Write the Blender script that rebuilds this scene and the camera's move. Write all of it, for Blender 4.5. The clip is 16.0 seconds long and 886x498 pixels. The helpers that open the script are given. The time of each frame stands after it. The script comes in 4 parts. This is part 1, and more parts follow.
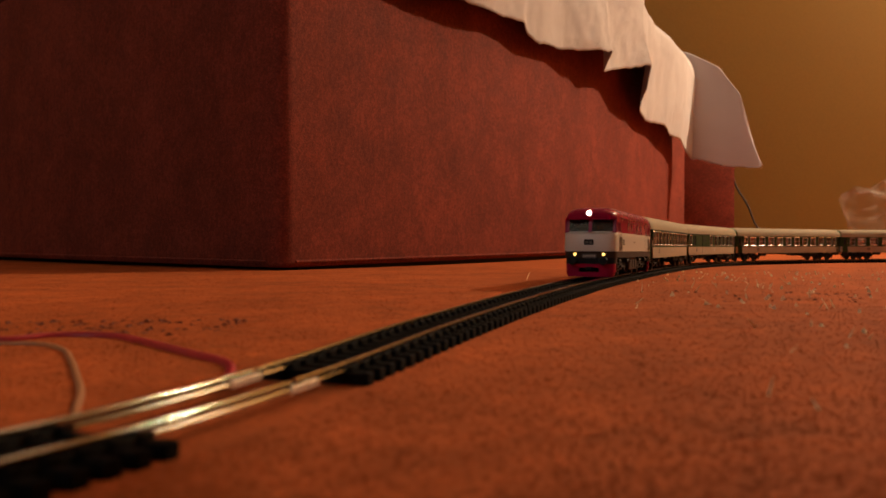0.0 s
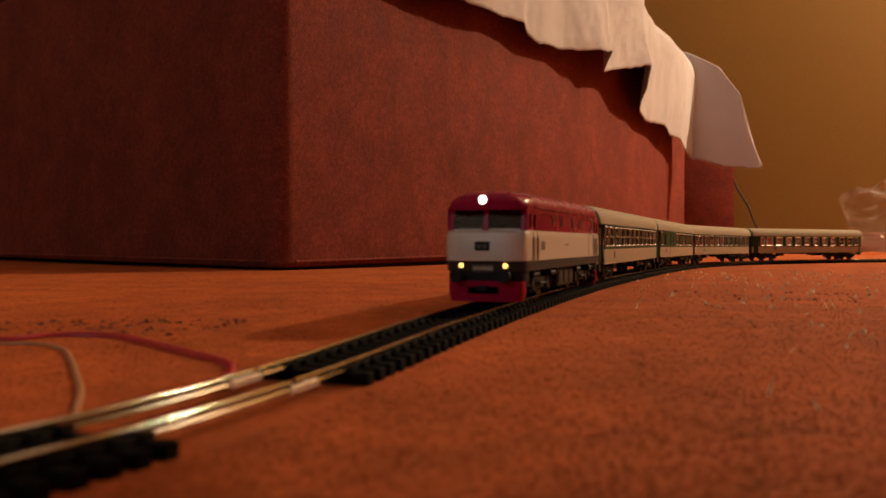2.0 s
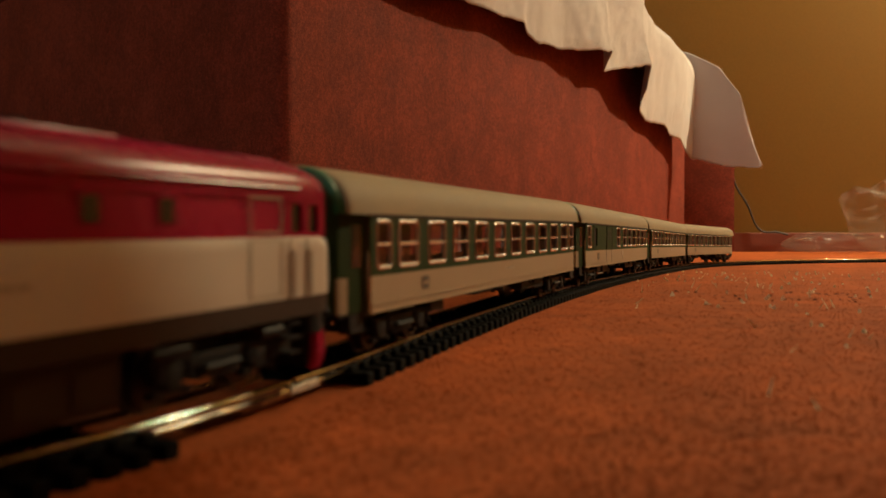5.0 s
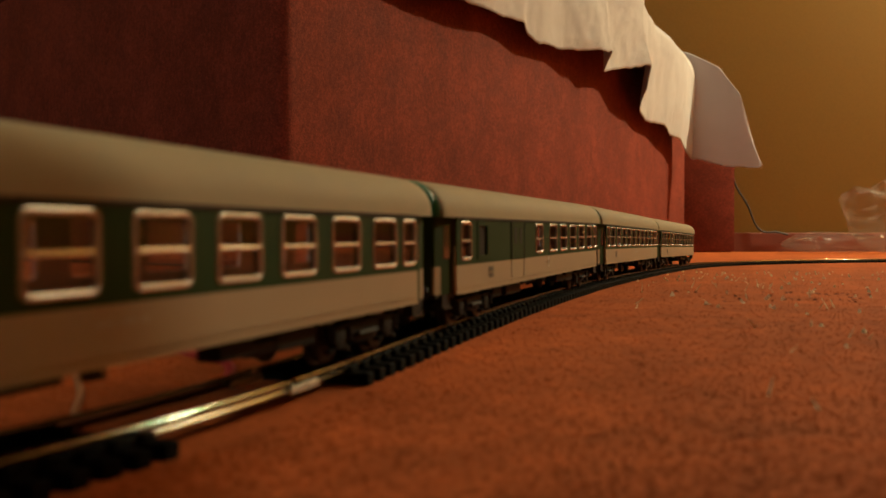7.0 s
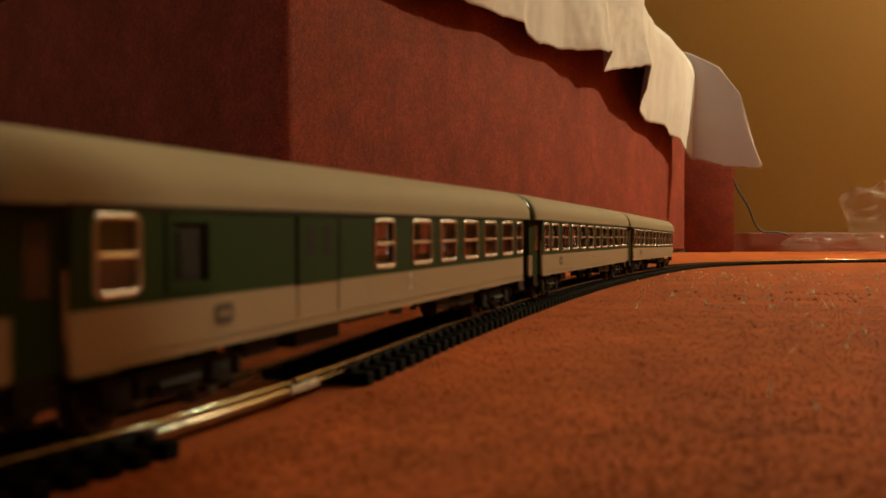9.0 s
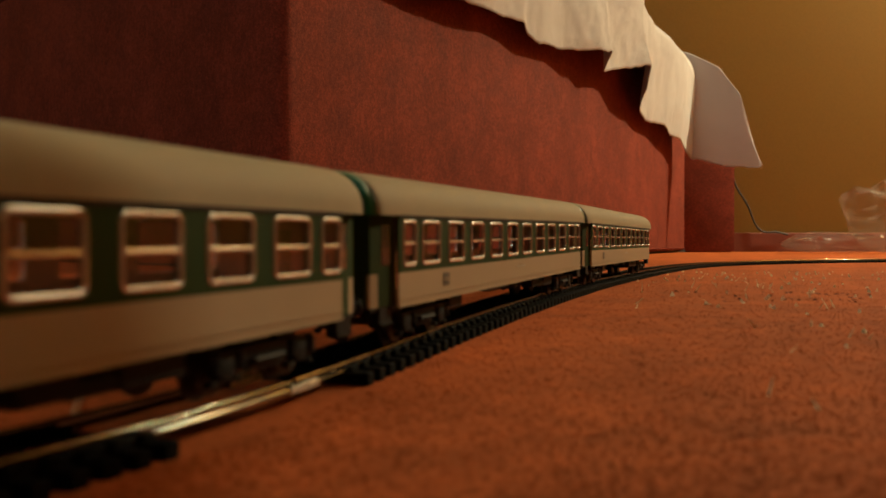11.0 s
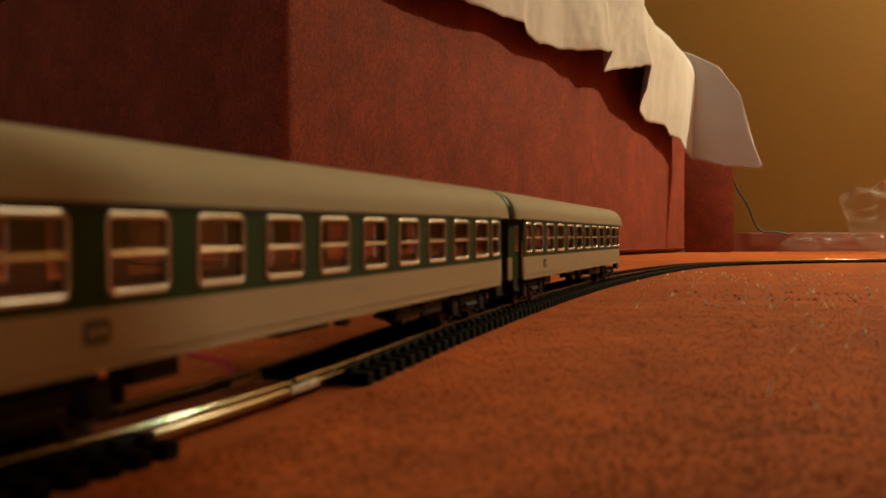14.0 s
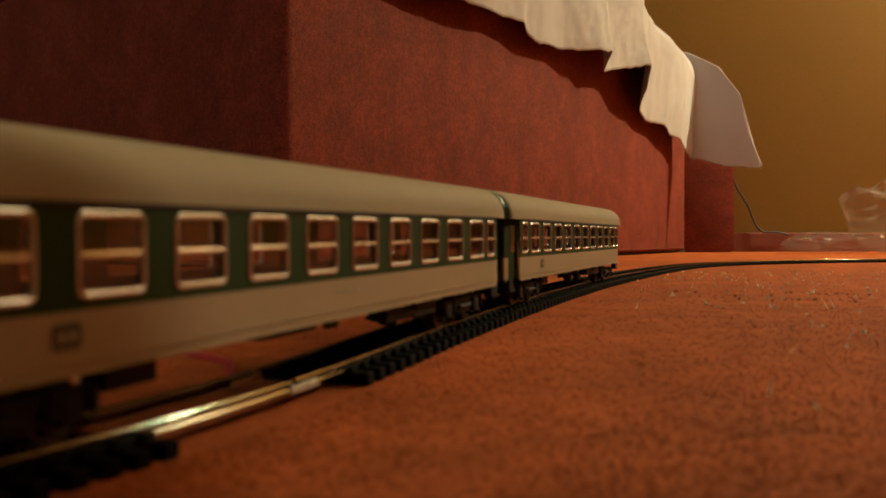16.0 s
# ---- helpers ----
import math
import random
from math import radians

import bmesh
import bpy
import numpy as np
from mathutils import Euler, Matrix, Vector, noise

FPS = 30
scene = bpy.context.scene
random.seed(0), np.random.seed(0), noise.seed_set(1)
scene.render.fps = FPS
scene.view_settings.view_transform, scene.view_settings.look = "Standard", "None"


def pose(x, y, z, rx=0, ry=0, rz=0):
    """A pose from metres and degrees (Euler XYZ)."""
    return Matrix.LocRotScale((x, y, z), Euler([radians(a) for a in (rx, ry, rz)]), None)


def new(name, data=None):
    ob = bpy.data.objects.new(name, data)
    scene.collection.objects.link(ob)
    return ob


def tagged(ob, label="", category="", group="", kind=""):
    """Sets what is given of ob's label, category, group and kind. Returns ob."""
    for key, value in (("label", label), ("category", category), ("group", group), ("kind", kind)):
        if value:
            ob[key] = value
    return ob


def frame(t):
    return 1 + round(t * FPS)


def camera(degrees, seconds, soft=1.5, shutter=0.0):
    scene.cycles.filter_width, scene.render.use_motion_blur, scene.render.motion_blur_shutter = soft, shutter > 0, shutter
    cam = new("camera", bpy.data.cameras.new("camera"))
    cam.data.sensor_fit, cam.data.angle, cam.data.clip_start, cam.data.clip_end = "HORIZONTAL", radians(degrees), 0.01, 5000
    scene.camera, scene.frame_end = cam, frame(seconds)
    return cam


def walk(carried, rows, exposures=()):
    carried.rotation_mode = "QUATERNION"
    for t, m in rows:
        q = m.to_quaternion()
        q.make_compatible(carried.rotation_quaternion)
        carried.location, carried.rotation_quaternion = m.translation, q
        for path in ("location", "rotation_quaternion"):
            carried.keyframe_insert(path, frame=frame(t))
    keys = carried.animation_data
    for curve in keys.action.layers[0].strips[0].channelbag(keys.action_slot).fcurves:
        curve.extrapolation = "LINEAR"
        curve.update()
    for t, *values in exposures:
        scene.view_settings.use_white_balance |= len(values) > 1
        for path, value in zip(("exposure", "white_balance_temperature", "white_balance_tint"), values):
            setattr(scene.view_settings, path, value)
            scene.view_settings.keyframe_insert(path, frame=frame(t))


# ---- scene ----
# Units: metres. A model train (scale 1:87) on a track laid over a carpet beside a sofa bed.
CAM = pose(0, 0, 0.0332, 89.383, 0, 0)
cam = camera(51.2, 16.0, soft=1.6, shutter=0.5)
cam.data.dof.use_dof = True
cam.data.dof.focus_distance = 0.85
cam.data.dof.aperture_fstop = 22
walk(cam, [(0.0, CAM), (16.0, CAM)], [(0.0, 0.0, 6500, 10), (2.2, 0.0, 6500, 10), (4.0, 0.0, 6320, -2), (6.3, 0.0, 6020, -18), (16.0, 0.0, 6020, -18)])

# ---- world and light ----
world = bpy.data.worlds.new("night_room")
world.use_nodes = True
world.node_tree.nodes["Background"].inputs[0].default_value = (0.05, 0.04, 0.035, 1)
world.node_tree.nodes["Background"].inputs[1].default_value = 0.05
scene.world = world
LAMP = Vector((2.2, 2.45, 1.55))
ld = bpy.data.lights.new("bulb_light", "POINT")
ld.energy, ld.color, ld.shadow_soft_size = 262, (1.0, 0.71, 0.46), 0.05
lamp_ob = new("bulb_light", ld)
lamp_ob.location = LAMP

# ---- materials ----
def mat(name, col, rough=0.6, metal=0.0, var=0.2, scale=60.0, fine=900.0, bump=0.0, spec=0.5,
        emit=None, power=0.0, tint=None, sheen=0.0, trans=0.0, coat=0.0, piece=0.0):
    m = bpy.data.materials.new(name)
    m.use_nodes = True
    nt = m.node_tree
    b = nt.nodes["Principled BSDF"]
    N, L = nt.nodes.new, nt.links.new
    tc = N("ShaderNodeTexCoord")
    n1, n2 = N("ShaderNodeTexNoise"), N("ShaderNodeTexNoise")
    n1.inputs["Scale"].default_value, n1.inputs["Detail"].default_value = scale, 5
    n2.inputs["Scale"].default_value, n2.inputs["Detail"].default_value = fine, 3
    L(tc.outputs["Object"], n1.inputs["Vector"])
    L(tc.outputs["Object"], n2.inputs["Vector"])
    add = N("ShaderNodeMath")
    add.operation = "ADD"
    L(n1.outputs[0], add.inputs[0])
    L(n2.outputs[0], add.inputs[1])
    rng = N("ShaderNodeMapRange")
    rng.inputs[1].default_value, rng.inputs[2].default_value = 0.65, 1.35
    L(add.outputs[0], rng.inputs[0])
    mix = N("ShaderNodeMix")
    mix.data_type = "RGBA"
    lo = [c * (1 - var) for c in col]
    hi = [min(1, c * (1 + var)) for c in (tint or col)]
    mix.inputs[6].default_value, mix.inputs[7].default_value = (*lo, 1), (*hi, 1)
    L(rng.outputs[0], mix.inputs[0])
    out = mix.outputs[2]
    if piece:
        oi, hsv, mr = N("ShaderNodeObjectInfo"), N("ShaderNodeHueSaturation"), N("ShaderNodeMapRange")
        mr.inputs[3].default_value, mr.inputs[4].default_value = 1 - piece, 1 + piece
        L(oi.outputs["Random"], mr.inputs[0])
        L(mr.outputs[0], hsv.inputs["Value"])
        L(out, hsv.inputs["Color"])
        out = hsv.outputs[0]
    L(out, b.inputs["Base Color"])
    b.inputs["Metallic"].default_value = metal
    b.inputs["Specular IOR Level"].default_value = spec
    rr = N("ShaderNodeMapRange")
    rr.inputs[3].default_value, rr.inputs[4].default_value = max(0.02, rough * 0.85), min(1, rough * 1.15)
    L(n1.outputs[0], rr.inputs[0])
    L(rr.outputs[0], b.inputs["Roughness"])
    if bump:
        bp = N("ShaderNodeBump")
        bp.inputs["Distance"].default_value = bump
        bp.inputs["Strength"].default_value = 0.8
        L(add.outputs[0], bp.inputs["Height"])
        L(bp.outputs[0], b.inputs["Normal"])
    if sheen:
        b.inputs["Sheen Weight"].default_value = sheen
        b.inputs["Sheen Roughness"].default_value = 0.45
        b.inputs["Sheen Tint"].default_value = (*(tint or col), 1)
    if coat:
        b.inputs["Coat Weight"].default_value, b.inputs["Coat Roughness"].default_value = coat, 0.12
    b.inputs["Transmission Weight"].default_value = trans
    if emit:
        b.inputs["Emission Color"].default_value, b.inputs["Emission Strength"].default_value = (*emit, 1), power
    return m


def clear(name, tint, amount, rough=0.05, gloss=False):
    """Thin clear sheet: mostly see-through, with gloss."""
    m = bpy.data.materials.new(name)
    m.use_nodes = True
    nt = m.node_tree
    nt.nodes.clear()
    N, L = nt.nodes.new, nt.links.new
    o, mx, tr, gl = N("ShaderNodeOutputMaterial"), N("ShaderNodeMixShader"), N("ShaderNodeBsdfTransparent"), N("ShaderNodeBsdfPrincipled")
    tr.inputs[0].default_value = (*tint, 1)
    gl.inputs["Base Color"].default_value, gl.inputs["Roughness"].default_value = (*tint, 1), rough
    gl.inputs["Specular IOR Level"].default_value = 0.8
    if gloss:
        gl.inputs["Metallic"].default_value = 1.0
    mx.inputs[0].default_value = amount
    L(tr.outputs[0], mx.inputs[1])
    L(gl.outputs[0], mx.inputs[2])
    L(mx.outputs[0], o.inputs[0])
    return m


def mottle(m, layers):
    """Multiplies the colour by noises of several sizes: (scale, low, high, darkest)."""
    nt = m.node_tree
    N, L = nt.nodes.new, nt.links.new
    b = nt.nodes["Principled BSDF"]
    src = b.inputs["Base Color"].links[0].from_socket
    tc = N("ShaderNodeTexCoord")
    for sc, lo, hi, dark in layers:
        nz, mr, mx = N("ShaderNodeTexNoise"), N("ShaderNodeMapRange"), N("ShaderNodeMix")
        nz.inputs["Scale"].default_value, nz.inputs["Detail"].default_value = sc, 4
        L(tc.outputs["Object"], nz.inputs["Vector"])
        mr.inputs[1].default_value, mr.inputs[2].default_value, mr.inputs[3].default_value, mr.inputs[4].default_value = lo, hi, dark, 2.0 - dark
        L(nz.outputs[0], mr.inputs[0])
        mx.data_type, mx.blend_type = "RGBA", "MULTIPLY"
        mx.inputs[0].default_value = 1.0
        L(src, mx.inputs[6])
        L(mr.outputs[0], mx.inputs[7])
        src = mx.outputs[2]
    L(src, b.inputs["Base Color"])
    return m


def carpet_mat():
    """Short pile: blotches a hand wide, mottling at a few millimetres and single fibre ends."""
    m = mat("carpet", (0.320, 0.083, 0.0235), 0.95, var=0.06, scale=14, fine=420, bump=0.00012, spec=0.06, tint=(0.375, 0.092, 0.026), sheen=0.2)
    return mottle(m, ((75, 0.40, 0.62, 0.91), (1300, 0.38, 0.64, 0.78), (420, 0.38, 0.64, 0.93), (28, 0.38, 0.62, 0.90), (5, 0.40, 0.62, 0.88)))


M_CARPET = carpet_mat()
M_SOFA = mat("velour", (0.136, 0.0275, 0.0188), 0.9, var=0.2, scale=28, fine=480, bump=0.0006, spec=0.12, tint=(0.17, 0.036, 0.022), sheen=0.35)
mottle(M_SOFA, ((150, 0.38, 0.64, 0.86), (420, 0.40, 0.64, 0.85), (9, 0.38, 0.62, 0.90)))
M_WALL = mat("wall_paint", (0.166, 0.088, 0.0147), 0.85, var=0.06, scale=3, fine=160, bump=0.0001, spec=0.2)
M_BACKWALL = mat("plain_plaster", (0.38, 0.28, 0.18), 0.9, var=0.06, scale=3, fine=150, bump=0.0006)
M_CEIL = mat("ceiling_paint", (0.78, 0.75, 0.70), 0.9, var=0.04, scale=3, fine=120, bump=0.0005)
M_BASE = mat("skirting_wood", (0.16, 0.04, 0.025), 0.5, var=0.25, scale=12, fine=220, bump=0.0003)
M_CLOTH = mat("cotton_sheet", (0.50, 0.49, 0.50), 0.9, var=0.05, scale=14, fine=1400, bump=0.0005, spec=0.15, sheen=0.15)


def let_through(m, share_lit):
    """Thin cloth: part of the light that falls on its back comes through."""
    nt = m.node_tree
    b, o = nt.nodes["Principled BSDF"], nt.nodes["Material Output"]
    tl, mx = nt.nodes.new("ShaderNodeBsdfTranslucent"), nt.nodes.new("ShaderNodeMixShader")
    nt.links.new(b.inputs["Base Color"].links[0].from_socket, tl.inputs[0])
    mx.inputs[0].default_value = share_lit
    nt.links.new(b.outputs[0], mx.inputs[1])
    nt.links.new(tl.outputs[0], mx.inputs[2])
    nt.links.new(mx.outputs[0], o.inputs[0])


let_through(M_CLOTH, 0.12)
M_PLASTIC = mat("black_plastic", (0.0035, 0.0032, 0.0032), 0.7, var=0.3, scale=200, fine=1500, bump=0.0002, piece=0.3, spec=0.05)
M_RAIL = mat("nickel_rail", (0.215, 0.19, 0.16), 0.085, metal=0.95, var=0.2, scale=90, fine=1800, bump=0.000004)
M_JOINER = mat("steel_joiner", (0.88, 0.82, 0.70), 0.28, metal=0.5, var=0.1, scale=90, fine=1500)
M_RED = mat("crimson_paint", (0.25, 0.005, 0.036), 0.27, var=0.1, scale=80, fine=2000, spec=0.07)
M_CREAM = mat("cream_paint", (0.50, 0.465, 0.405), 0.42, var=0.05, scale=60, fine=2000)
M_BROWN = mat("brown_frame_paint", (0.042, 0.025, 0.018), 0.65, var=0.15, scale=80, fine=2000, spec=0.1)
M_DARK = mat("dark_grey_paint", (0.013, 0.012, 0.013), 0.55, var=0.3, scale=150, fine=2500, bump=0.00005, spec=0.1)
M_GREEN = mat("green_paint", (0.025, 0.045, 0.0125), 0.65, var=0.08, scale=60, fine=2000, spec=0.05)
M_BRIGHTGREEN = mat("gangway_green", (0.012, 0.12, 0.05), 0.4, var=0.1, scale=80, fine=2000)
M_WHITE = mat("coach_white_paint", (0.36, 0.278, 0.190), 0.65, var=0.06, scale=60, fine=2000, spec=0.15)
M_ROOF = mat("roof_grey_paint", (0.30, 0.248, 0.160), 0.75, var=0.1, scale=45, fine=1600, bump=0.00004, spec=0.15)
M_SILVER = mat("silver_frame", (0.70, 0.68, 0.66), 0.24, metal=0.72, var=0.08, scale=120, fine=2000)
M_RUBBER = mat("rubber", (0.012, 0.012, 0.012), 0.8, var=0.2, scale=120, fine=2000)
M_STEEL = mat("blackened_steel", (0.04, 0.036, 0.033), 0.45, metal=0.4, var=0.25, scale=160, fine=2000)
M_GLASS = clear("model_window", (0.90, 0.88, 0.88), 0.06, 0.06, True)
M_CABGLASS = mat("cab_window", (0.018, 0.02, 0.022), 0.08, var=0.1, scale=60, fine=900, spec=0.7)
M_HEAD = mat("headlight_on", (1, 0.95, 0.85), 0.3, emit=(1.0, 0.92, 0.76), power=5)
M_HEADY = mat("marker_light_on", (1, 0.8, 0.4), 0.3, emit=(1.0, 0.58, 0.13), power=2.6)
M_BAG = clear("clear_bag", (0.92, 0.88, 0.84), 0.055, 0.14)
M_REDWIRE = mat("red_insulation", (0.38, 0.018, 0.030), 0.4, var=0.1, scale=80, fine=900)
M_BEIGEWIRE = mat("beige_insulation", (0.36, 0.165, 0.075), 0.5, var=0.1, scale=80, fine=900)
M_CORD = mat("black_cord", (0.02, 0.018, 0.018), 0.6, var=0.2, scale=80, fine=900)
M_FAINT = mat("faint_lettering", (0.34, 0.29, 0.23), 0.5, var=0.2, scale=300, fine=2000)
M_MARK = mat("dark_lettering", (0.07, 0.055, 0.045), 0.5, var=0.2, scale=300, fine=2000)
M_LINT = mat("lint", (0.90, 0.74, 0.48), 0.8, var=0.1, scale=60, fine=900)
M_CRUMB = mat("crumb", (0.14, 0.032, 0.012), 0.9, var=0.2, scale=60, fine=900)
M_INSIDE = mat("inside_brown", (0.055, 0.024, 0.021), 0.7, var=0.1, scale=60, fine=900)
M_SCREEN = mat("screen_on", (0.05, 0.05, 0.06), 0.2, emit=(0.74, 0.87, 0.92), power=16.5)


# ---- mesh helpers ----
def box(bm, x0, x1, y0, y1, z0, z1, bevel=0.0):
    r = bmesh.ops.create_cube(bm, size=1.0)
    vs = r["verts"]
    for v in vs:
        v.co = Vector(((x0 + x1) / 2 + v.co.x * (x1 - x0), (y0 + y1) / 2 + v.co.y * (y1 - y0), (z0 + z1) / 2 + v.co.z * (z1 - z0)))
    if bevel:
        es = {e for v in vs for e in v.link_edges}
        bmesh.ops.bevel(bm, geom=list(es), offset=bevel, segments=2, affect="EDGES", profile=0.6)
    return bm


def rod(bm, a, b, r, seg=12, r2=None):
    a, b = Vector(a), Vector(b)
    m = Matrix.Translation((a + b) / 2) @ (b - a).to_track_quat("Z", "Y").to_matrix().to_4x4()
    bmesh.ops.create_cone(bm, cap_ends=True, segments=seg, radius1=r, radius2=r if r2 is None else r2, depth=(b - a).length, matrix=m)
    return bm


def loft(bm, rings, closed=True, caps=True):
    rows = [[bm.verts.new(p) for p in ring] for ring in rings]
    n = len(rows[0])
    for a, b in zip(rows, rows[1:]):
        for i in range(n if closed else n - 1):
            j = (i + 1) % n
            bm.faces.new((a[i], a[j], b[j], b[i]))
    if caps and closed:
        bm.faces.new(rows[0][::-1])
        bm.faces.new(rows[-1])
    return bm


def link(name, bm, material, smooth=False):
    bmesh.ops.recalc_face_normals(bm, faces=bm.faces)
    me = bpy.data.meshes.new(name)
    bm.to_mesh(me)
    bm.free()
    me.materials.append(material)
    if smooth:
        for p in me.polygons:
            p.use_smooth = True
        me.set_sharp_from_angle(angle=radians(40))
    return new(name, me)


def part(name, bm, material, parent, label="", smooth=False):
    ob = link(name, bm, material, smooth)
    ob.parent = parent
    if label:
        ob["label"] = label
    return ob


def share(name, ob, parent, x=0, y=0, z=0, rz=0, mirror=False):
    o = new(name, ob.data)
    o.parent = parent
    o.matrix_basis = pose(x, y, z, 0, 0, rz)
    for key in ob.keys():
        o[key] = ob[key]
    return o


B = bmesh.new

# ---- plan of the track ----
KS = (-0.1, 0.1, 0.3, 0.5, 0.65, 0.8, 0.95, 1.1, 1.3, 1.6)
KK = (0.0, 0.02, 0.06, 0.08, 0.25, 0.7, 1.82, 1.1, 1.6, 1.61)
STEP = 0.004
SG = np.arange(-1.6, 2.6, STEP)
HD = np.cumsum(np.interp(SG, KS, KK)) * STEP
HD = HD - np.interp(0, SG, HD) + radians(19.14)
PX = np.cumsum(np.sin(HD)) * STEP
PY = np.cumsum(np.cos(HD)) * STEP
PX = PX - np.interp(0, SG, PX) + 0.0209
PY = PY - np.interp(0, SG, PY) + 0.3862
# swell of the carpet along the depth of the room, mm
ZY = (-9, 0.0, 0.1, 0.13, 0.16, 0.2, 0.24, 0.30, 0.378, 0.45, 0.56, 0.669, 0.83, 1.0, 1.15, 1.3, 1.5, 9)
ZZ = (-1.4, -1.4, -1.59, -2.25, -3.3, -3.58, -2.51, -0.25, 1.42, 2.45, 2.87, 2.25, 0.87, -0.87, -2.4, -3.7, -4.6, -4.6)
TY = (-9, 0.1, 0.145, 0.29, 0.345, 0.4, 0.55, 0.65, 0.82, 0.95, 1.12, 1.25, 1.5, 9)
TZ = (-2.8, -2.8, -2.4, -0.6, 0.4, 1.0, 1.7, 1.5, 0.7, -0.3, -1.8, -2.8, -4.2, -4.4)
YY = np.linspace(-3, 4, 1401)


def smooth_line(a, b, w):
    k = np.hanning(w)
    return np.convolve(np.pad(np.interp(YY, a, b) / 1000, w // 2, "edge"), k / k.sum(), "valid")


ZF, ZT = smooth_line(ZY, ZZ, 13), smooth_line(TY, TZ, 25)
RAIL_H = 0.0055


def swell(y):
    return float(np.interp(y, YY, ZF))


def ride(y):
    return float(np.interp(y, YY, ZT)) + RAIL_H


def on(s):
    return float(np.interp(s, SG, PX)), float(np.interp(s, SG, PY)), float(np.interp(s, SG, HD))


# ---- structure ----
def slab(name, x0, x1, y0, y1, z0, z1, material, label):
    return tagged(link(name, box(B(), x0, x1, y0, y1, z0, z1), material), label, name.split("_")[0], kind="structure")


def build_room():
    bm = B()
    xs = np.concatenate([np.linspace(-2.6, -0.6, 12), np.linspace(-0.5, 1.5, 40), np.linspace(1.6, 2.6, 8)])
    ys = np.concatenate([np.linspace(-2.6, -0.1, 12), np.linspace(0.0, 1.6, 130), np.linspace(1.7, 2.8, 12)])
    grid = [[bm.verts.new((x, y, swell(y))) for y in ys] for x in xs]
    for a, b in zip(grid, grid[1:]):
        for i in range(len(ys) - 1):
            bm.faces.new((a[i], b[i], b[i + 1], a[i + 1]))
    tagged(link("floor", bm, M_CARPET, True), "orange-brown short-pile carpet with dark scuffs", "floor", kind="structure")
    slab("wall_north", -2.7, 2.7, 2.76, 2.88, -0.01, 2.5, M_WALL, "ochre yellow painted wall behind the sofa bed")
    slab("wall_east", 2.6, 2.72, -2.7, 2.76, -0.01, 2.5, M_WALL, "ochre yellow painted side wall")
    slab("wall_west", -2.72, -2.6, -2.7, 2.76, -0.01, 2.5, M_BACKWALL, "plain plaster wall")
    slab("wall_south", -2.6, 2.6, -2.72, -2.6, -0.01, 2.5, M_BACKWALL, "plain plaster wall")
    slab("ceiling", -2.72, 2.72, -2.72, 2.88, 2.5, 2.6, M_CEIL, "white painted ceiling")
    bm = box(B(), -2.6, 2.6, 2.745, 2.7575, -0.006, 0.052, 0.003)
    tagged(link("baseboard", bm, M_BASE), "dark red-brown wooden skirting board", "baseboard", kind="structure")


build_room()


def build_shade_bench():
    """Unseen bench added beside the camera; the end of its top keeps the lamp off the nearest stretch of track."""
    bench = tagged(new("bench"), "low narrow wooden bench, unseen, added to shade the nearest track", "bench")
    bm = B()
    # Outline shaped so its cast shadow darkens the near end of the line.
    outline = ((0.094, -0.46), (0.222, -0.46), (0.222, 0.350), (0.207, 0.410), (0.094, 0.270))
    loft(bm, [[(x, y, z) for x, y in outline] for z in (0.168, 0.182)])
    part("shade_top", bm, M_BASE, bench)
    for x, y in ((0.118, -0.42), (0.198, -0.42), (0.118, 0.06), (0.198, 0.06)):
        part("leg", rod(B(), (x, y, swell(y)), (x, y, 0.168), 0.008, 10, 0.011), M_BASE, bench)


build_shade_bench()

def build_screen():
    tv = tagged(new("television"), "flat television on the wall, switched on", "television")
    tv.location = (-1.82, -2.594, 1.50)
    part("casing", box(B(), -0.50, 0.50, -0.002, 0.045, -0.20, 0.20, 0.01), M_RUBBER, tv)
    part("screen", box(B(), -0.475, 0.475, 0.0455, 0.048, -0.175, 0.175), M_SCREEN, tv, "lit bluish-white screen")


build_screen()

# ---- sofa bed ----
CORNER = Vector((-0.173, 0.985))
SIDE = Vector((math.sin(radians(27.5)), math.cos(radians(27.5))))
FOOT = Vector((-math.sin(radians(44)), math.cos(radians(44))))


def plan_prism(bm, pts, z0, z1, bevel, round_up=0.0):
    lo = [bm.verts.new((p[0], p[1], z0)) for p in pts]
    hi = [bm.verts.new((p[0], p[1], z1)) for p in pts]
    n = len(pts)
    for i in range(n):
        bm.faces.new((lo[i], lo[(i + 1) % n], hi[(i + 1) % n], hi[i]))
    bm.faces.new(hi)
    bm.faces.new(lo[::-1])
    if round_up:
        up = [e for e in bm.edges if abs(e.verts[0].co.z - e.verts[1].co.z) > 0.05]
        bmesh.ops.bevel(bm, geom=up, offset=round_up, segments=6, affect="EDGES", profile=0.5)
    flat = [e for e in bm.edges if abs(e.verts[0].co.z - e.verts[1].co.z) < 0.001]
    bmesh.ops.bevel(bm, geom=flat if round_up else list(bm.edges), offset=bevel, segments=3, affect="EDGES", profile=0.5)
    return bm


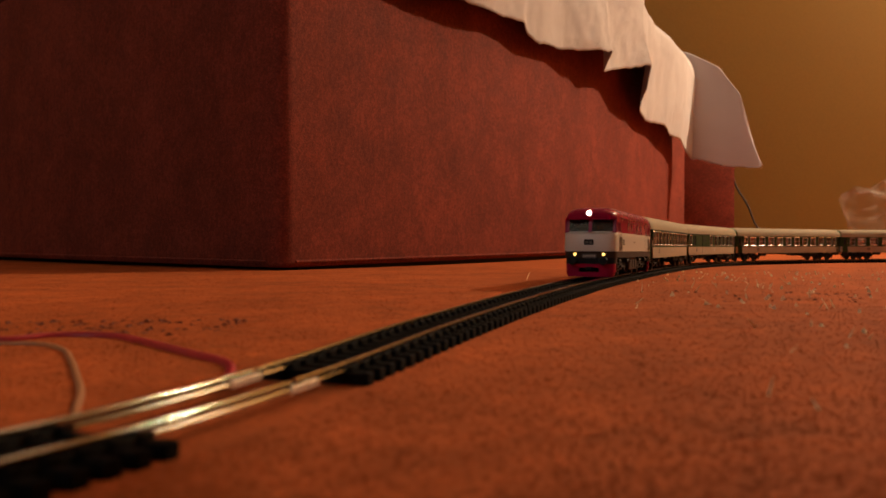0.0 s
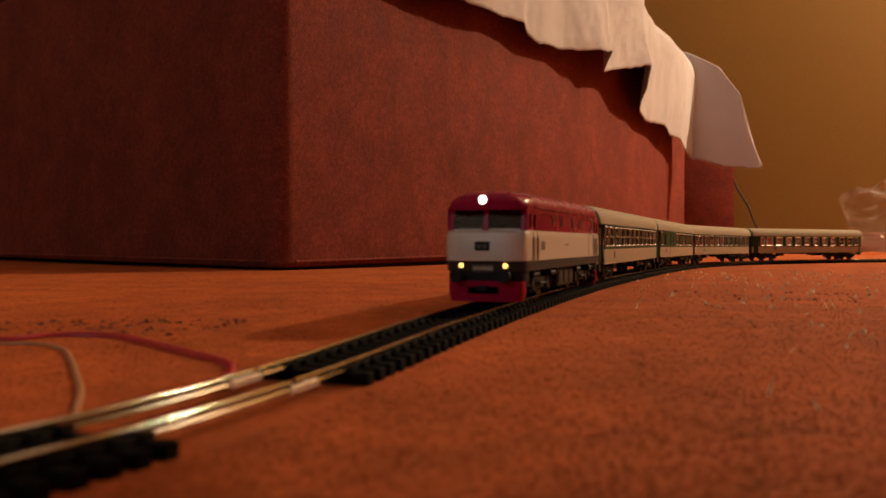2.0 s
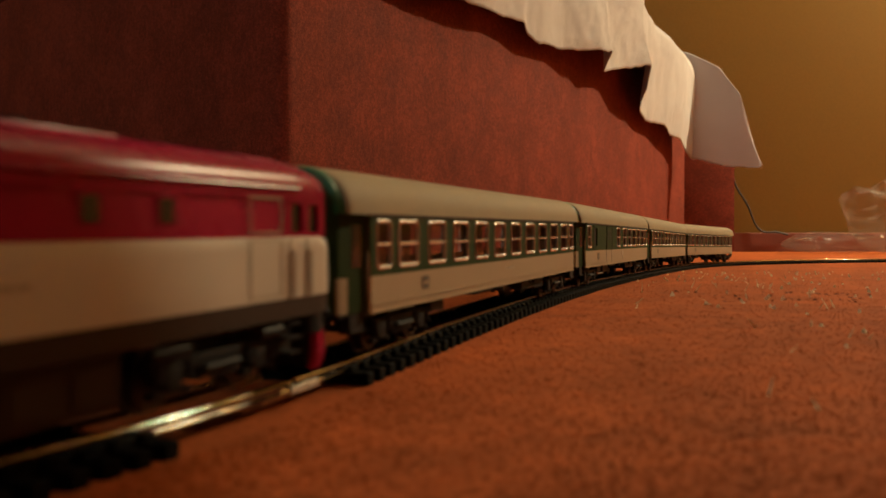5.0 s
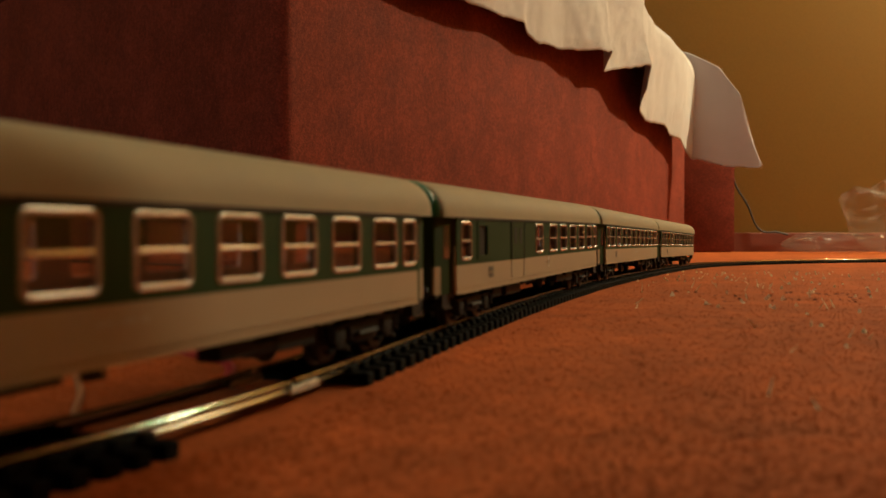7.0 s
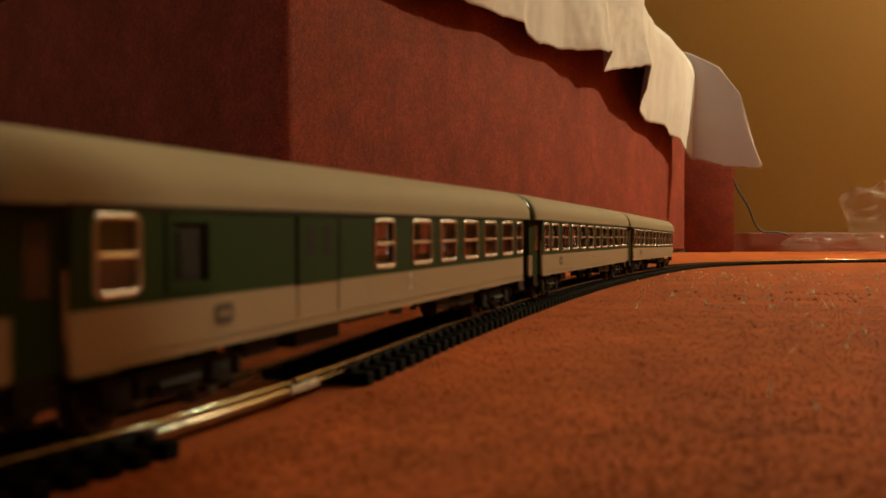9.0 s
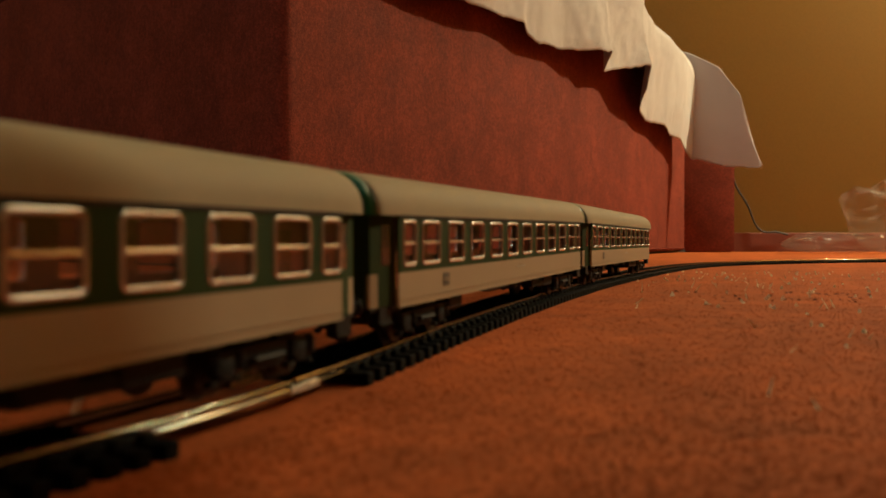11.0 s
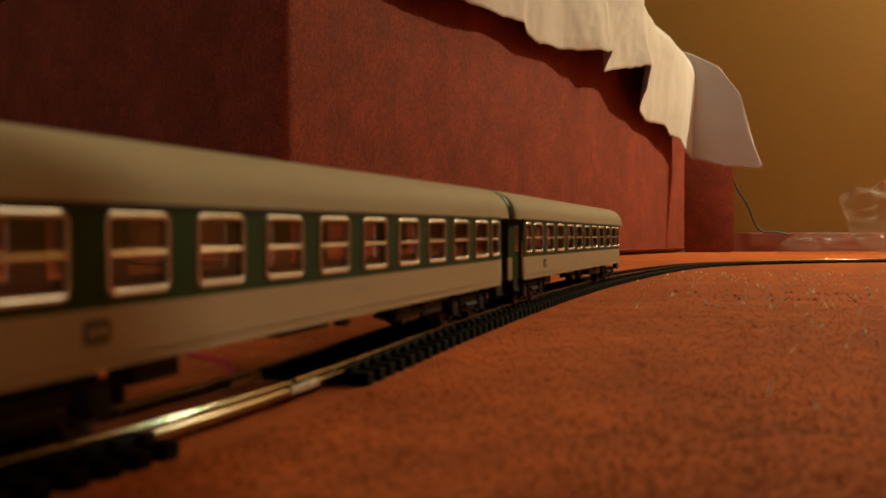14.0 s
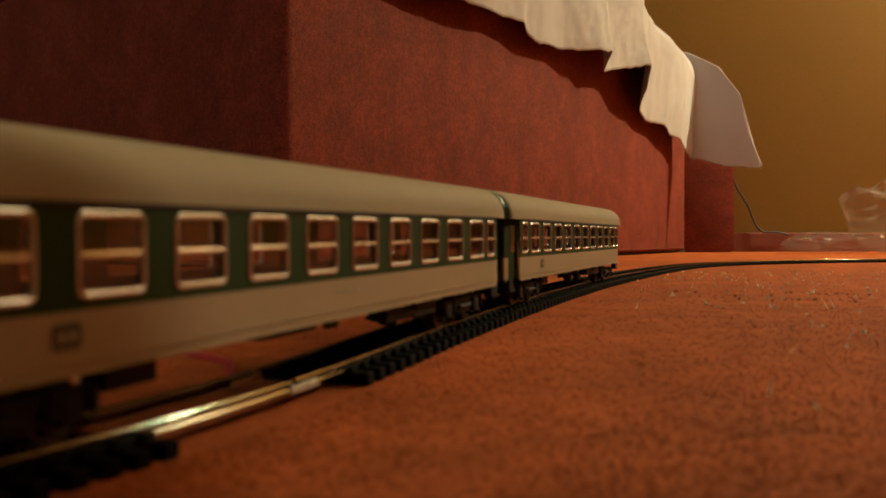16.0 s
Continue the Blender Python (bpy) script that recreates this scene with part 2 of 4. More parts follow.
def build_sofa():
    sofa = tagged(new("sofa_bed"), "dark red velour sofa bed standing on the carpet", "sofa bed")
    end = CORNER + SIDE * 1.87
    far = CORNER + FOOT * 1.35
    back = [Vector((end.x + 0.06, 2.70)), Vector((-0.42, 2.70))]
    bm = plan_prism(B(), [CORNER, CORNER + SIDE * 1.93, back[1], far], 0.0022, 0.44, 0.005, 0.024)
    part("base", bm, M_SOFA, sofa, "dark red velour side panels", True)
    mid = (CORNER + back[0]) / 2 + Vector((-0.25, 0.1))
    # Added black strip, its colour darkening the shadow gap under the base.
    bm = plan_prism(B(), [p + (mid - p) * 0.05 for p in (CORNER, end, *back, far)], -0.006, 0.003, 0.0008)
    part("plinth", bm, M_RUBBER, sofa, "black recessed plinth added to darken the gap under the base")
    for a, b in ((CORNER, end), (CORNER, far)):
        d = (b - a).normalized()
        n = Vector((d.y, -d.x)) * (1 if b is end else -1)
        a2, b2 = a + d * 0.026 + n * 0.0006, b - d * 0.01 + n * 0.0006
        part("piping", rod(B(), (a2.x, a2.y, 0.0085), (b2.x, b2.y, 0.0085), 0.0016, 8), M_SOFA, sofa)
    inset = [CORNER + SIDE * 0.02 + FOOT * 0.02, end + FOOT * 0.02 - SIDE * 0.02, Vector((end.x - 0.02, 2.66)), Vector((-0.40, 2.66)), far - FOOT * 0.05]
    bm = plan_prism(B(), inset, 0.442, 0.56, 0.03)
    part("mattress", bm, M_SOFA, sofa, "dark red upholstered mattress", True)
    bm = box(B(), end.x - 0.032, end.x + 0.144, end.y - 0.004, end.y + 0.10, -0.004, 0.30, 0.010)
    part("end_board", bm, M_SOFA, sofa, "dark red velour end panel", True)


build_sofa()
SIDE_OUT = Vector((SIDE.y, -SIDE.x))
EYE = Vector((0, 0, 0.0332))


def build_sheet():
    """White sheet hanging over the side in flaps, falling lower at the far end and round the armrest."""
    hem_t = (0.05, 0.232, 0.368, 0.470, 0.620, 0.650, 0.690, 0.823, 0.913, 1.000, 1.022, 1.107, 1.224, 1.256, 1.304, 1.404, 1.539, 1.605, 1.689, 1.80, 1.95, 2.10)
    hem_z = (0.345, 0.361, 0.371, 0.377, 0.389, 0.378, 0.371, 0.382, 0.395, 0.407, 0.372, 0.391, 0.414, 0.380, 0.343, 0.316, 0.321, 0.302, 0.298, 0.256, 0.232, 0.226)
    out_v = (0.008, 0.010, 0.018, 0.023, 0.025, 0.016, 0.012, 0.020, 0.033, 0.048, 0.026, 0.042, 0.067, 0.047, 0.026, 0.013, 0.019, 0.017, 0.030, 0.037, 0.036, 0.034)
    top_t = (0.05, 1.45, 1.70, 1.82, 1.92, 2.01, 2.10)
    top_v = (0.615, 0.615, 0.585, 0.562, 0.508, 0.440, 0.236)
    turn = 1.80
    ahead = Vector((0.93, -0.37))
    bm = B()
    rows = []
    nt, nv = 330, 40
    for i in range(nt + 1):
        t = 0.05 + 2.05 * i / nt
        hz = float(np.interp(t, hem_t, hem_z)) + 0.0025 * noise.noise((t * 22, 0, 3)) + 0.0025 * noise.noise((t * 60, 2, 3))
        tp = max(hz + 0.002, float(np.interp(t, top_t, top_v)))
        row = []
        for j in range(nv + 1):
            v = j / nv
            z = hz + (tp - hz) * v
            fold = 0.012 * math.sin(t * 21 + 3.0 * noise.noise((t * 2.5, v, 0))) + 0.010 * noise.noise((t * 9, v * 1.2, 1)) + 0.004 * noise.noise((t * 30, v * 6, 5)) + 0.0016 * noise.noise((t * 75, v * 16, 7))
            base = float(np.interp(t, hem_t, out_v))
            base += ((0.026 if t < 1.1 else 0.050) - base) * min(1.0, 1.6 * v) * 0.7 * min(1.0, abs(t - 1.1) / 0.15)
            off = base + 0.6 * min(1.0, base / 0.03) * fold * (1.1 - 0.6 * v) * min(1, max(0.35, (2.0 - t) / 0.3))
            k = max(0.0, (v - 0.72) / 0.28)
            off -= 0.13 * k * k * min(1, max(0, (1.9 - t) / 0.3))
            p = CORNER + SIDE * min(t, turn) + SIDE_OUT * off + ahead * max(0, t - turn) * 0.58
            if t > 1.75:
                p = p + Vector((0.0, 0.012 * v * min(1, (t - 1.75) / 0.2)))
            q = EYE.lerp(Vector((p.x, p.y, z - 0.01 * k)), 0.979)
            row.append(bm.verts.new(q))
        rows.append(row)
    for a, b in zip(rows, rows[1:]):
        for j in range(nv):
            bm.faces.new((a[j], b[j], b[j + 1], a[j + 1]))
    sheet = tagged(link("bed_sheet", bm, M_CLOTH, True), "rumpled white cotton sheet hanging over the sofa bed", "sheet")
    so = sheet.modifiers.new("thick", "SOLIDIFY")
    so.thickness = 0.0012


build_sheet()


# ---- track ----
def sweep(bm, s0, s1, prof, step, y_off=0.0, z_off=0.0):
    rings = []
    n = max(2, int(round((s1 - s0) / step)))
    for i in range(n + 1):
        x, y, a = on(s0 + (s1 - s0) * i / n)
        rx, ry = math.cos(a), -math.sin(a)
        z = swell(y) + z_off
        rings.append([(x + rx * (q + y_off), y + ry * (q + y_off), z + w) for q, w in prof])
    return loft(bm, rings)


H = RAIL_H
RAIL = [(-0.0012, H - 0.0025), (0.0012, H - 0.0025), (0.0012, H - 0.0021), (0.0003, H - 0.0018), (0.0003, H - 0.0009), (0.00062, H - 0.0006),
        (0.00062, H - 0.0004), (0.00052, H - 0.00017), (0.00026, H), (-0.00026, H), (-0.00052, H - 0.00017), (-0.00062, H - 0.0004), (-0.00062, H - 0.0006), (-0.0003, H - 0.0009), (-0.0003, H - 0.0018), (-0.0012, H - 0.0021)]


def sleeper_mesh():
    bm = B()
    box(bm, -0.0155, 0.0155, -0.0020, 0.0020, -0.0005, H - 0.0024, 0.0005)
    for x in (-0.00825, 0.00825):
        for d in (-0.0019, 0.0019):
            box(bm, x + d - 0.0008, x + d + 0.0008, -0.0012, 0.0012, H - 0.0027, H - 0.0013)
    return bm


def build_track():
    spans = ((-1.5, -0.190, ((-1.5, -0.240),)), (-0.190, 0.62, ((-0.166, 0.62),)), (0.62, 2.0, ((0.62, 2.0),)))
    master = None
    for s0, s1, ties in spans:
        tr = tagged(new("track_section"), "nickel-silver model rails on black plastic sleepers over the carpet", "model track", "track sections")
        for off in (0.00825, -0.00825):
            shift = 0.0 if off > 0 else 0.012
            gap = 0.0012
            a0, a1 = s0 + (gap if -1 < s0 < 0 else 0.0004) + shift * (-1 < s0 < 0), s1 - (gap if s1 < 0 else 0.0004) + shift * (s1 < 0)
            part("rail", sweep(B(), a0, a1, RAIL, 0.012, off), M_RAIL, tr, "worn nickel-silver rail", True)
        for a, b in ties:
            n = int((b - a) / 0.0072)
            for off in (0.00825, -0.00825):
                bm = sweep(B(), a + 0.002, b - 0.002, [(-0.0017, 0.0002), (0.0017, 0.0002), (0.0017, H - 0.0023), (0.0005, H - 0.0016), (-0.0005, H - 0.0016), (-0.0017, H - 0.0023)], 0.018, off)
                part("sleeper_web", bm, M_PLASTIC, tr)
            for i in range(n):
                s = a + 0.0036 + i * 0.0072
                x, y, ang = on(s)
                m = pose(x, y, swell(y), 0, 0, -math.degrees(ang) + 0.7 * math.sin(i * 2.1))
                if master is None:
                    master = part("sleeper", sleeper_mesh(), M_PLASTIC, tr)
                    ob = master
                else:
                    ob = new("sleeper", master.data)
                    ob.parent = tr
                ob.matrix_basis = m
        if s0 == -0.190:
            for off, c in ((0.00825, -0.1860), (-0.00825, -0.1835)):
                prof = [(-0.0016, H - 0.0028), (0.0016, H - 0.0028), (0.0016, H - 0.0015), (0.0011, H - 0.0011), (0.0009, H - 0.0019), (-0.0009, H - 0.0019), (-0.0011, H - 0.0011), (-0.0016, H - 0.0015)]
                part("rail_joiner", sweep(B(), c - 0.0065, c + 0.0065, prof, 0.004, off), M_JOINER, tr, "bright steel rail joiner")


build_track()


def wire(name, pts, r, material, label, category):
    cu = bpy.data.curves.new(name, "CURVE")
    cu.dimensions, cu.bevel_depth, cu.bevel_resolution = "3D", r, 3
    sp = cu.splines.new("BEZIER")
    sp.bezier_points.add(len(pts) - 1)
    for q, p in zip(sp.bezier_points, pts):
        q.co = p
        q.handle_left_type = q.handle_right_type = "AUTO"
    cu.materials.append(material)
    return tagged(new(name, cu), label, category)


def on_floor(x, y, r):
    return (x, y, swell(y) + r)


def build_wires():
    red = ((-0.30, 0.36), (-0.20, 0.312), (-0.145, 0.302), (-0.131, 0.313), (-0.113, 0.312), (-0.097, 0.298), (-0.084, 0.2836), (-0.0717, 0.270), (-0.0605, 0.2576), (-0.0535, 0.228))
    wire("feed_wire", [on_floor(x, y, .0002) for x, y in red] + [(-0.0505, 0.2195, swell(.2195) + 0.0028)],
         0.0015, M_REDWIRE, "thin red insulated feed wire running to the rail joint", "wire")
    pale = ((-0.30, 0.34), (-0.20, 0.296), (-0.1405, 0.294), (-0.130, 0.294), (-0.118, 0.2845), (-0.1064, 0.264), (-0.0953, 0.240), (-0.0852, 0.217), (-0.078, 0.196), (-0.072, 0.180))
    wire("feed_wire", [on_floor(x, y, .0001) for x, y in pale] + [(-0.068, 0.170, swell(.17) + 0.0022)],
         0.0010, M_BEIGEWIRE, "thin beige insulated feed wire lying on the carpet", "wire")
    wire("power_cord", [(0.858, 2.738, 0.26), (0.8616, 2.738, 0.206), (0.903, 2.738, 0.131), (0.930, 2.738, 0.070), (0.945, 2.735, 0.056), (0.987, 2.735, 0.0535), (1.02, 2.736, 0.046)],
         0.0028, M_CORD, "black power cord hanging down the ochre wall", "cable")


build_wires()


def track_gap(x, y):
    return np.min(np.hypot(PX[None, ::3] - x[:, None], PY[None, ::3] - y[:, None]), axis=1)


def scatter(name, n, seed, material, label, category, size, tall, area=None, lean=0.4):
    """Tiny pyramids standing on the carpet, closer together near the eye."""
    rng = np.random.default_rng(seed)
    if area is None:
        y = 0.085 * (1.75 / 0.085) ** rng.random(n)
        x = y * (rng.random(n) * 1.15 - 0.56)
    else:
        x = area[0] + (area[1] - area[0]) * rng.random(n)
        y = area[2] + (area[3] - area[2]) * rng.random(n)
    ok = track_gap(x, y) > 0.0175
    x, y = x[ok], y[ok]
    n = len(x)
    z = np.interp(y, YY, ZF)
    r = size * (0.6 + 0.8 * rng.random(n))
    h = tall * (0.4 + 0.9 * rng.random(n))
    a = rng.random(n) * 6.283
    V = np.zeros((n, 4, 3))
    for k in range(3):
        V[:, k, 0], V[:, k, 1], V[:, k, 2] = x + r * np.cos(a + 2.094 * k), y + r * np.sin(a + 2.094 * k), z - 0.0002
    V[:, 3, 0], V[:, 3, 1], V[:, 3, 2] = x + lean * h * rng.normal(size=n), y + lean * h * rng.normal(size=n), z + h
    i = np.arange(n)[:, None] * 4
    F = np.concatenate([i + [0, 1, 3], i + [1, 2, 3], i + [2, 0, 3]])
    me = bpy.data.meshes.new(name)
    me.from_pydata(V.reshape(-1, 3).tolist(), [], F.tolist())
    me.materials.append(material)
    return tagged(new(name, me), label, category, kind="stuff")


scatter("carpet_pile", 45000, 1, M_CARPET, "short orange-brown carpet fibres", "carpet", 0.0009, 0.00028)
scatter("lint", 300, 2, M_LINT, "pale lint specks on the carpet", "lint", 0.0013, 0.0019, (0.12, 0.62, 0.28, 0.95), 0.2)
scatter("hairs", 70, 8, M_LINT, "pale loose hairs standing out of the carpet", "hairs", 0.0004, 0.0050, (0.06, 0.36, 0.16, 0.75), 1.0)
scatter("crumbs", 48, 3, M_CRUMB, "dark crumbs scattered on the carpet", "crumbs", 0.0018, 0.0007, (0.135, 0.235, 0.445, 0.54), 0.3)
scatter("crumbs", 110, 4, M_CRUMB, "dark crumbs scattered on the carpet", "crumbs", 0.0018, 0.0008, (-0.175, -0.075, 0.318, 0.365), 0.3)


def build_bag():
    bag = tagged(new("plastic_bag"), "crumpled clear plastic bag lying on the carpet by the wall", "plastic bag")
    z0 = swell(2.4)
    for name, cx, cy, rx, ry, rz, seed, sub in (("bag_body", 1.215, 2.42, 0.17, 0.12, 0.104, 3, 5), ("bag_mouth", 1.02, 2.40, 0.155, 0.11, 0.031, 11, 5)):
        bm = B()
        bmesh.ops.create_icosphere(bm, subdivisions=sub, radius=1.0)
        for v in bm.verts:
            d = v.co.copy()
            q = Vector((seed, 1, 0))
            k = 1.0 + 0.22 * noise.noise(d * 1.4 + q) - 0.26 * abs(noise.noise(d * 2.2 + q)) - 0.10 * abs(noise.noise(d * 5 + q))
            v.co = Vector((cx + d.x * rx * k, cy + d.y * ry * k, z0 + 0.001 + max(0.0, (d.z + 0.92) * rz * k)))
        part(name, bm, M_BAG, bag, smooth=True)


build_bag()


# ---- train: local x runs forward, z up from the rail head ----
W2 = 0.0164            # half width of a coach
SILL, LINE, GUT, APEX = 0.0109, 0.0199, 0.0350, 0.0466
WIN_LO, WIN_HI, BAR = 0.0213, 0.0339, 0.0276


def pierced(bm, x0, x1, z0, z1, holes, y0, y1):
    """Upright wall from x0 to x1 with rectangular openings (xa, xb, za, zb) through it."""
    xs = sorted({x0, x1, *[h[0] for h in holes], *[h[1] for h in holes]})
    zs = sorted({z0, z1, *[h[2] for h in holes], *[h[3] for h in holes]})
    inside = lambda x, z: any(h[0] < x < h[1] and h[2] < z < h[3] for h in holes)
    solid = [[not inside((a + b) / 2, (c + d) / 2) for c, d in zip(zs, zs[1:])] for a, b in zip(xs, xs[1:])]
    for i, (a, b) in enumerate(zip(xs, xs[1:])):
        for k, (c, d) in enumerate(zip(zs, zs[1:])):
            if not solid[i][k]:
                continue
            for y in (y0, y1):
                bm.faces.new([bm.verts.new(p) for p in ((a, y, c), (b, y, c), (b, y, d), (a, y, d))])
            for di, dk, e in ((-1, 0, ((a, c), (a, d))), (1, 0, ((b, c), (b, d))), (0, -1, ((a, c), (b, c))), (0, 1, ((a, d), (b, d)))):
                ii, kk = i + di, k + dk
                if not (0 <= ii < len(solid) and 0 <= kk < len(solid[0]) and solid[ii][kk]):
                    (p, q), (r, w) = e
                    bm.faces.new([bm.verts.new(v) for v in ((p, y0, q), (r, y0, w), (r, y1, w), (p, y1, q))])
    bmesh.ops.remove_doubles(bm, verts=bm.verts, dist=0.00001)
    return bm


def round_rect(x0, x1, z0, z1, r, n=4):
    """Rounded rectangle outline in the x, z plane."""
    pts = []
    for cx, cz, a0 in ((x1 - r, z1 - r, 0), (x0 + r, z1 - r, 90), (x0 + r, z0 + r, 180), (x1 - r, z0 + r, 270)):
        for i in range(n + 1):
            a = radians(a0 + 90 * i / n)
            pts.append((cx + r * math.cos(a), cz + r * math.sin(a)))
    return pts


def frame_mesh(w, lo, hi, bar):
    """Window frame about x = 0 at y = 0, rounded at the corners and standing out to +y, with head, transom and sill bars."""
    bm = B()
    h = w / 2
    stages = ((0.0, 0.0, -0.0006), (0.0, 0.0, 0.00015), (0.0002, 0.0003, 0.00036), (0.0004, 0.0007, 0.00036), (0.0006, 0.0010, 0.00010), (0.0006, 0.0010, -0.0006))
    rings = [[(x, y, z) for x, z in round_rect(-h + dx, h - dx, lo + dz, hi - dz, 0.0017 - dx)] for dx, dz, y in stages]
    loft(bm, rings + [rings[0]], caps=False)
    bmesh.ops.remove_doubles(bm, verts=bm.verts, dist=0.000004)
    if bar:
        box(bm, -h + 0.0008, h - 0.0008, -0.0006, 0.0003, bar - 0.00040, bar + 0.00040, 0.0003)
    return bm


def pane_mesh(w, lo, hi):
    return box(B(), -w / 2 + 0.0008, w / 2 - 0.0008, -0.0007, -0.00055, lo + 0.0008, hi - 0.0008)


def wheelset_mesh(r):
    bm = B()
    rod(bm, (0, -0.0085, 0), (0, 0.0085, 0), 0.001, 8)
    for s in (-1, 1):
        rod(bm, (0, s * 0.0070, 0), (0, s * 0.0096, 0), r, 24)
        rod(bm, (0, s * 0.0064, 0), (0, s * 0.0070, 0), r + 0.0009, 24)
        rod(bm, (0, s * 0.0096, 0), (0, s * 0.0100, 0), r * 0.75, 20, r * 0.6)
        rod(bm, (0, s * 0.0100, 0), (0, s * 0.0105, 0), r * 0.28, 12)
    return bm


def bogie(thing, x, base, r, heavy):
    """A bogie with two side frames, bolster, axle boxes, springs and wheelsets."""
    bg = new("bogie")
    bg.parent = thing
    bg.location = (x, 0, 0)
    k = base / 2
    for s in (-1, 1):
        bm = B()
        y0, y1 = (0.0112, 0.0138) if heavy else (0.0112, 0.0132)
        ya, yb = sorted((s * y0, s * y1))
        box(bm, -k - 0.006, k + 0.006, ya, yb, r + 0.0010, r + 0.0034, 0.0004)
        box(bm, -k * 0.45, k * 0.45, ya, yb, r - 0.0016, r + 0.0012, 0.0004)
        for e in (-k, k):
            box(bm, e - 0.0024, e + 0.0024, ya - 0.0003, yb + 0.0003, r - 0.0022, r + 0.0022, 0.0005)
            ym = (ya + yb) / 2 + s * 0.0006
            for q in (-0.0042, 0.0042):
                rod(bm, (e + q, ym, r - 0.0008), (e + q, ym, r + 0.0030), 0.0012, 10)
                for c in range(3):
                    rod(bm, (e + q, ym, r - 0.0004 + c * 0.0011), (e + q, ym, r + 0.0001 + c * 0.0011), 0.0016, 10)
            box(bm, e - 0.0052, e - 0.0036, ya, yb, r - 0.0030, r - 0.0018, 0.0002)
            box(bm, e + 0.0036, e + 0.0052, ya, yb, r - 0.0030, r - 0.0018, 0.0002)
        rod(bm, (-k * 0.4, s * (y1 + 0.0006), r + 0.0006), (k * 0.4, s * (y1 + 0.0006), r + 0.0006), 0.0007, 8)
        part("side_frame", bm, M_DARK, bg, smooth=True)
    bm = box(B(), -0.005, 0.005, -0.0112, 0.0112, r + 0.0008, 0.0108, 0.0005)
    part("bolster", bm, M_DARK, bg)
    sets = []
    for e in (-k, k):
        w = part("wheelset", wheelset_mesh(r), M_STEEL, bg, "blackened steel wheelset", True)
        w.location = (e, 0, r)
        sets.append(w)
    return bg, sets


def coach_section(w, n=20):
    """Roof cross-section from gutter to gutter."""
    pts = []
    for i in range(n + 1):
        a = math.pi * i / n
        c, s = math.cos(a), math.sin(a)
        pts.append((w * math.copysign(abs(c) ** 0.72, c), GUT + (APEX - GUT) * abs(s) ** 0.86))
    return pts


def roof_mesh(half):
    bm = B()
    outer = coach_section(W2 + 0.0003)
    inner = [(y * 0.95, GUT + (z - GUT) * 0.93) for y, z in outer][::-1]
    ring = outer + inner
    stations = [(-half, 0.965), (-half + 0.0006, 0.985), (-half + 0.0016, 0.995), (-half + 0.012, 1.0), (half - 0.012, 1.0), (half - 0.0016, 0.995), (half - 0.0006, 0.985), (half, 0.965)]
    rings = [[(x, y * k, GUT + (z - GUT) * (0.9 + 0.1 * (k - 0.9) / 0.1)) for y, z in ring] for x, k in stations]
    loft(bm, rings)
    return bm


HALF = 0.139
DOOR0 = 0.1268           # vestibule begins here
WIDE = [0.1016 - 0.0228 * i for i in range(10)]
shared = {}


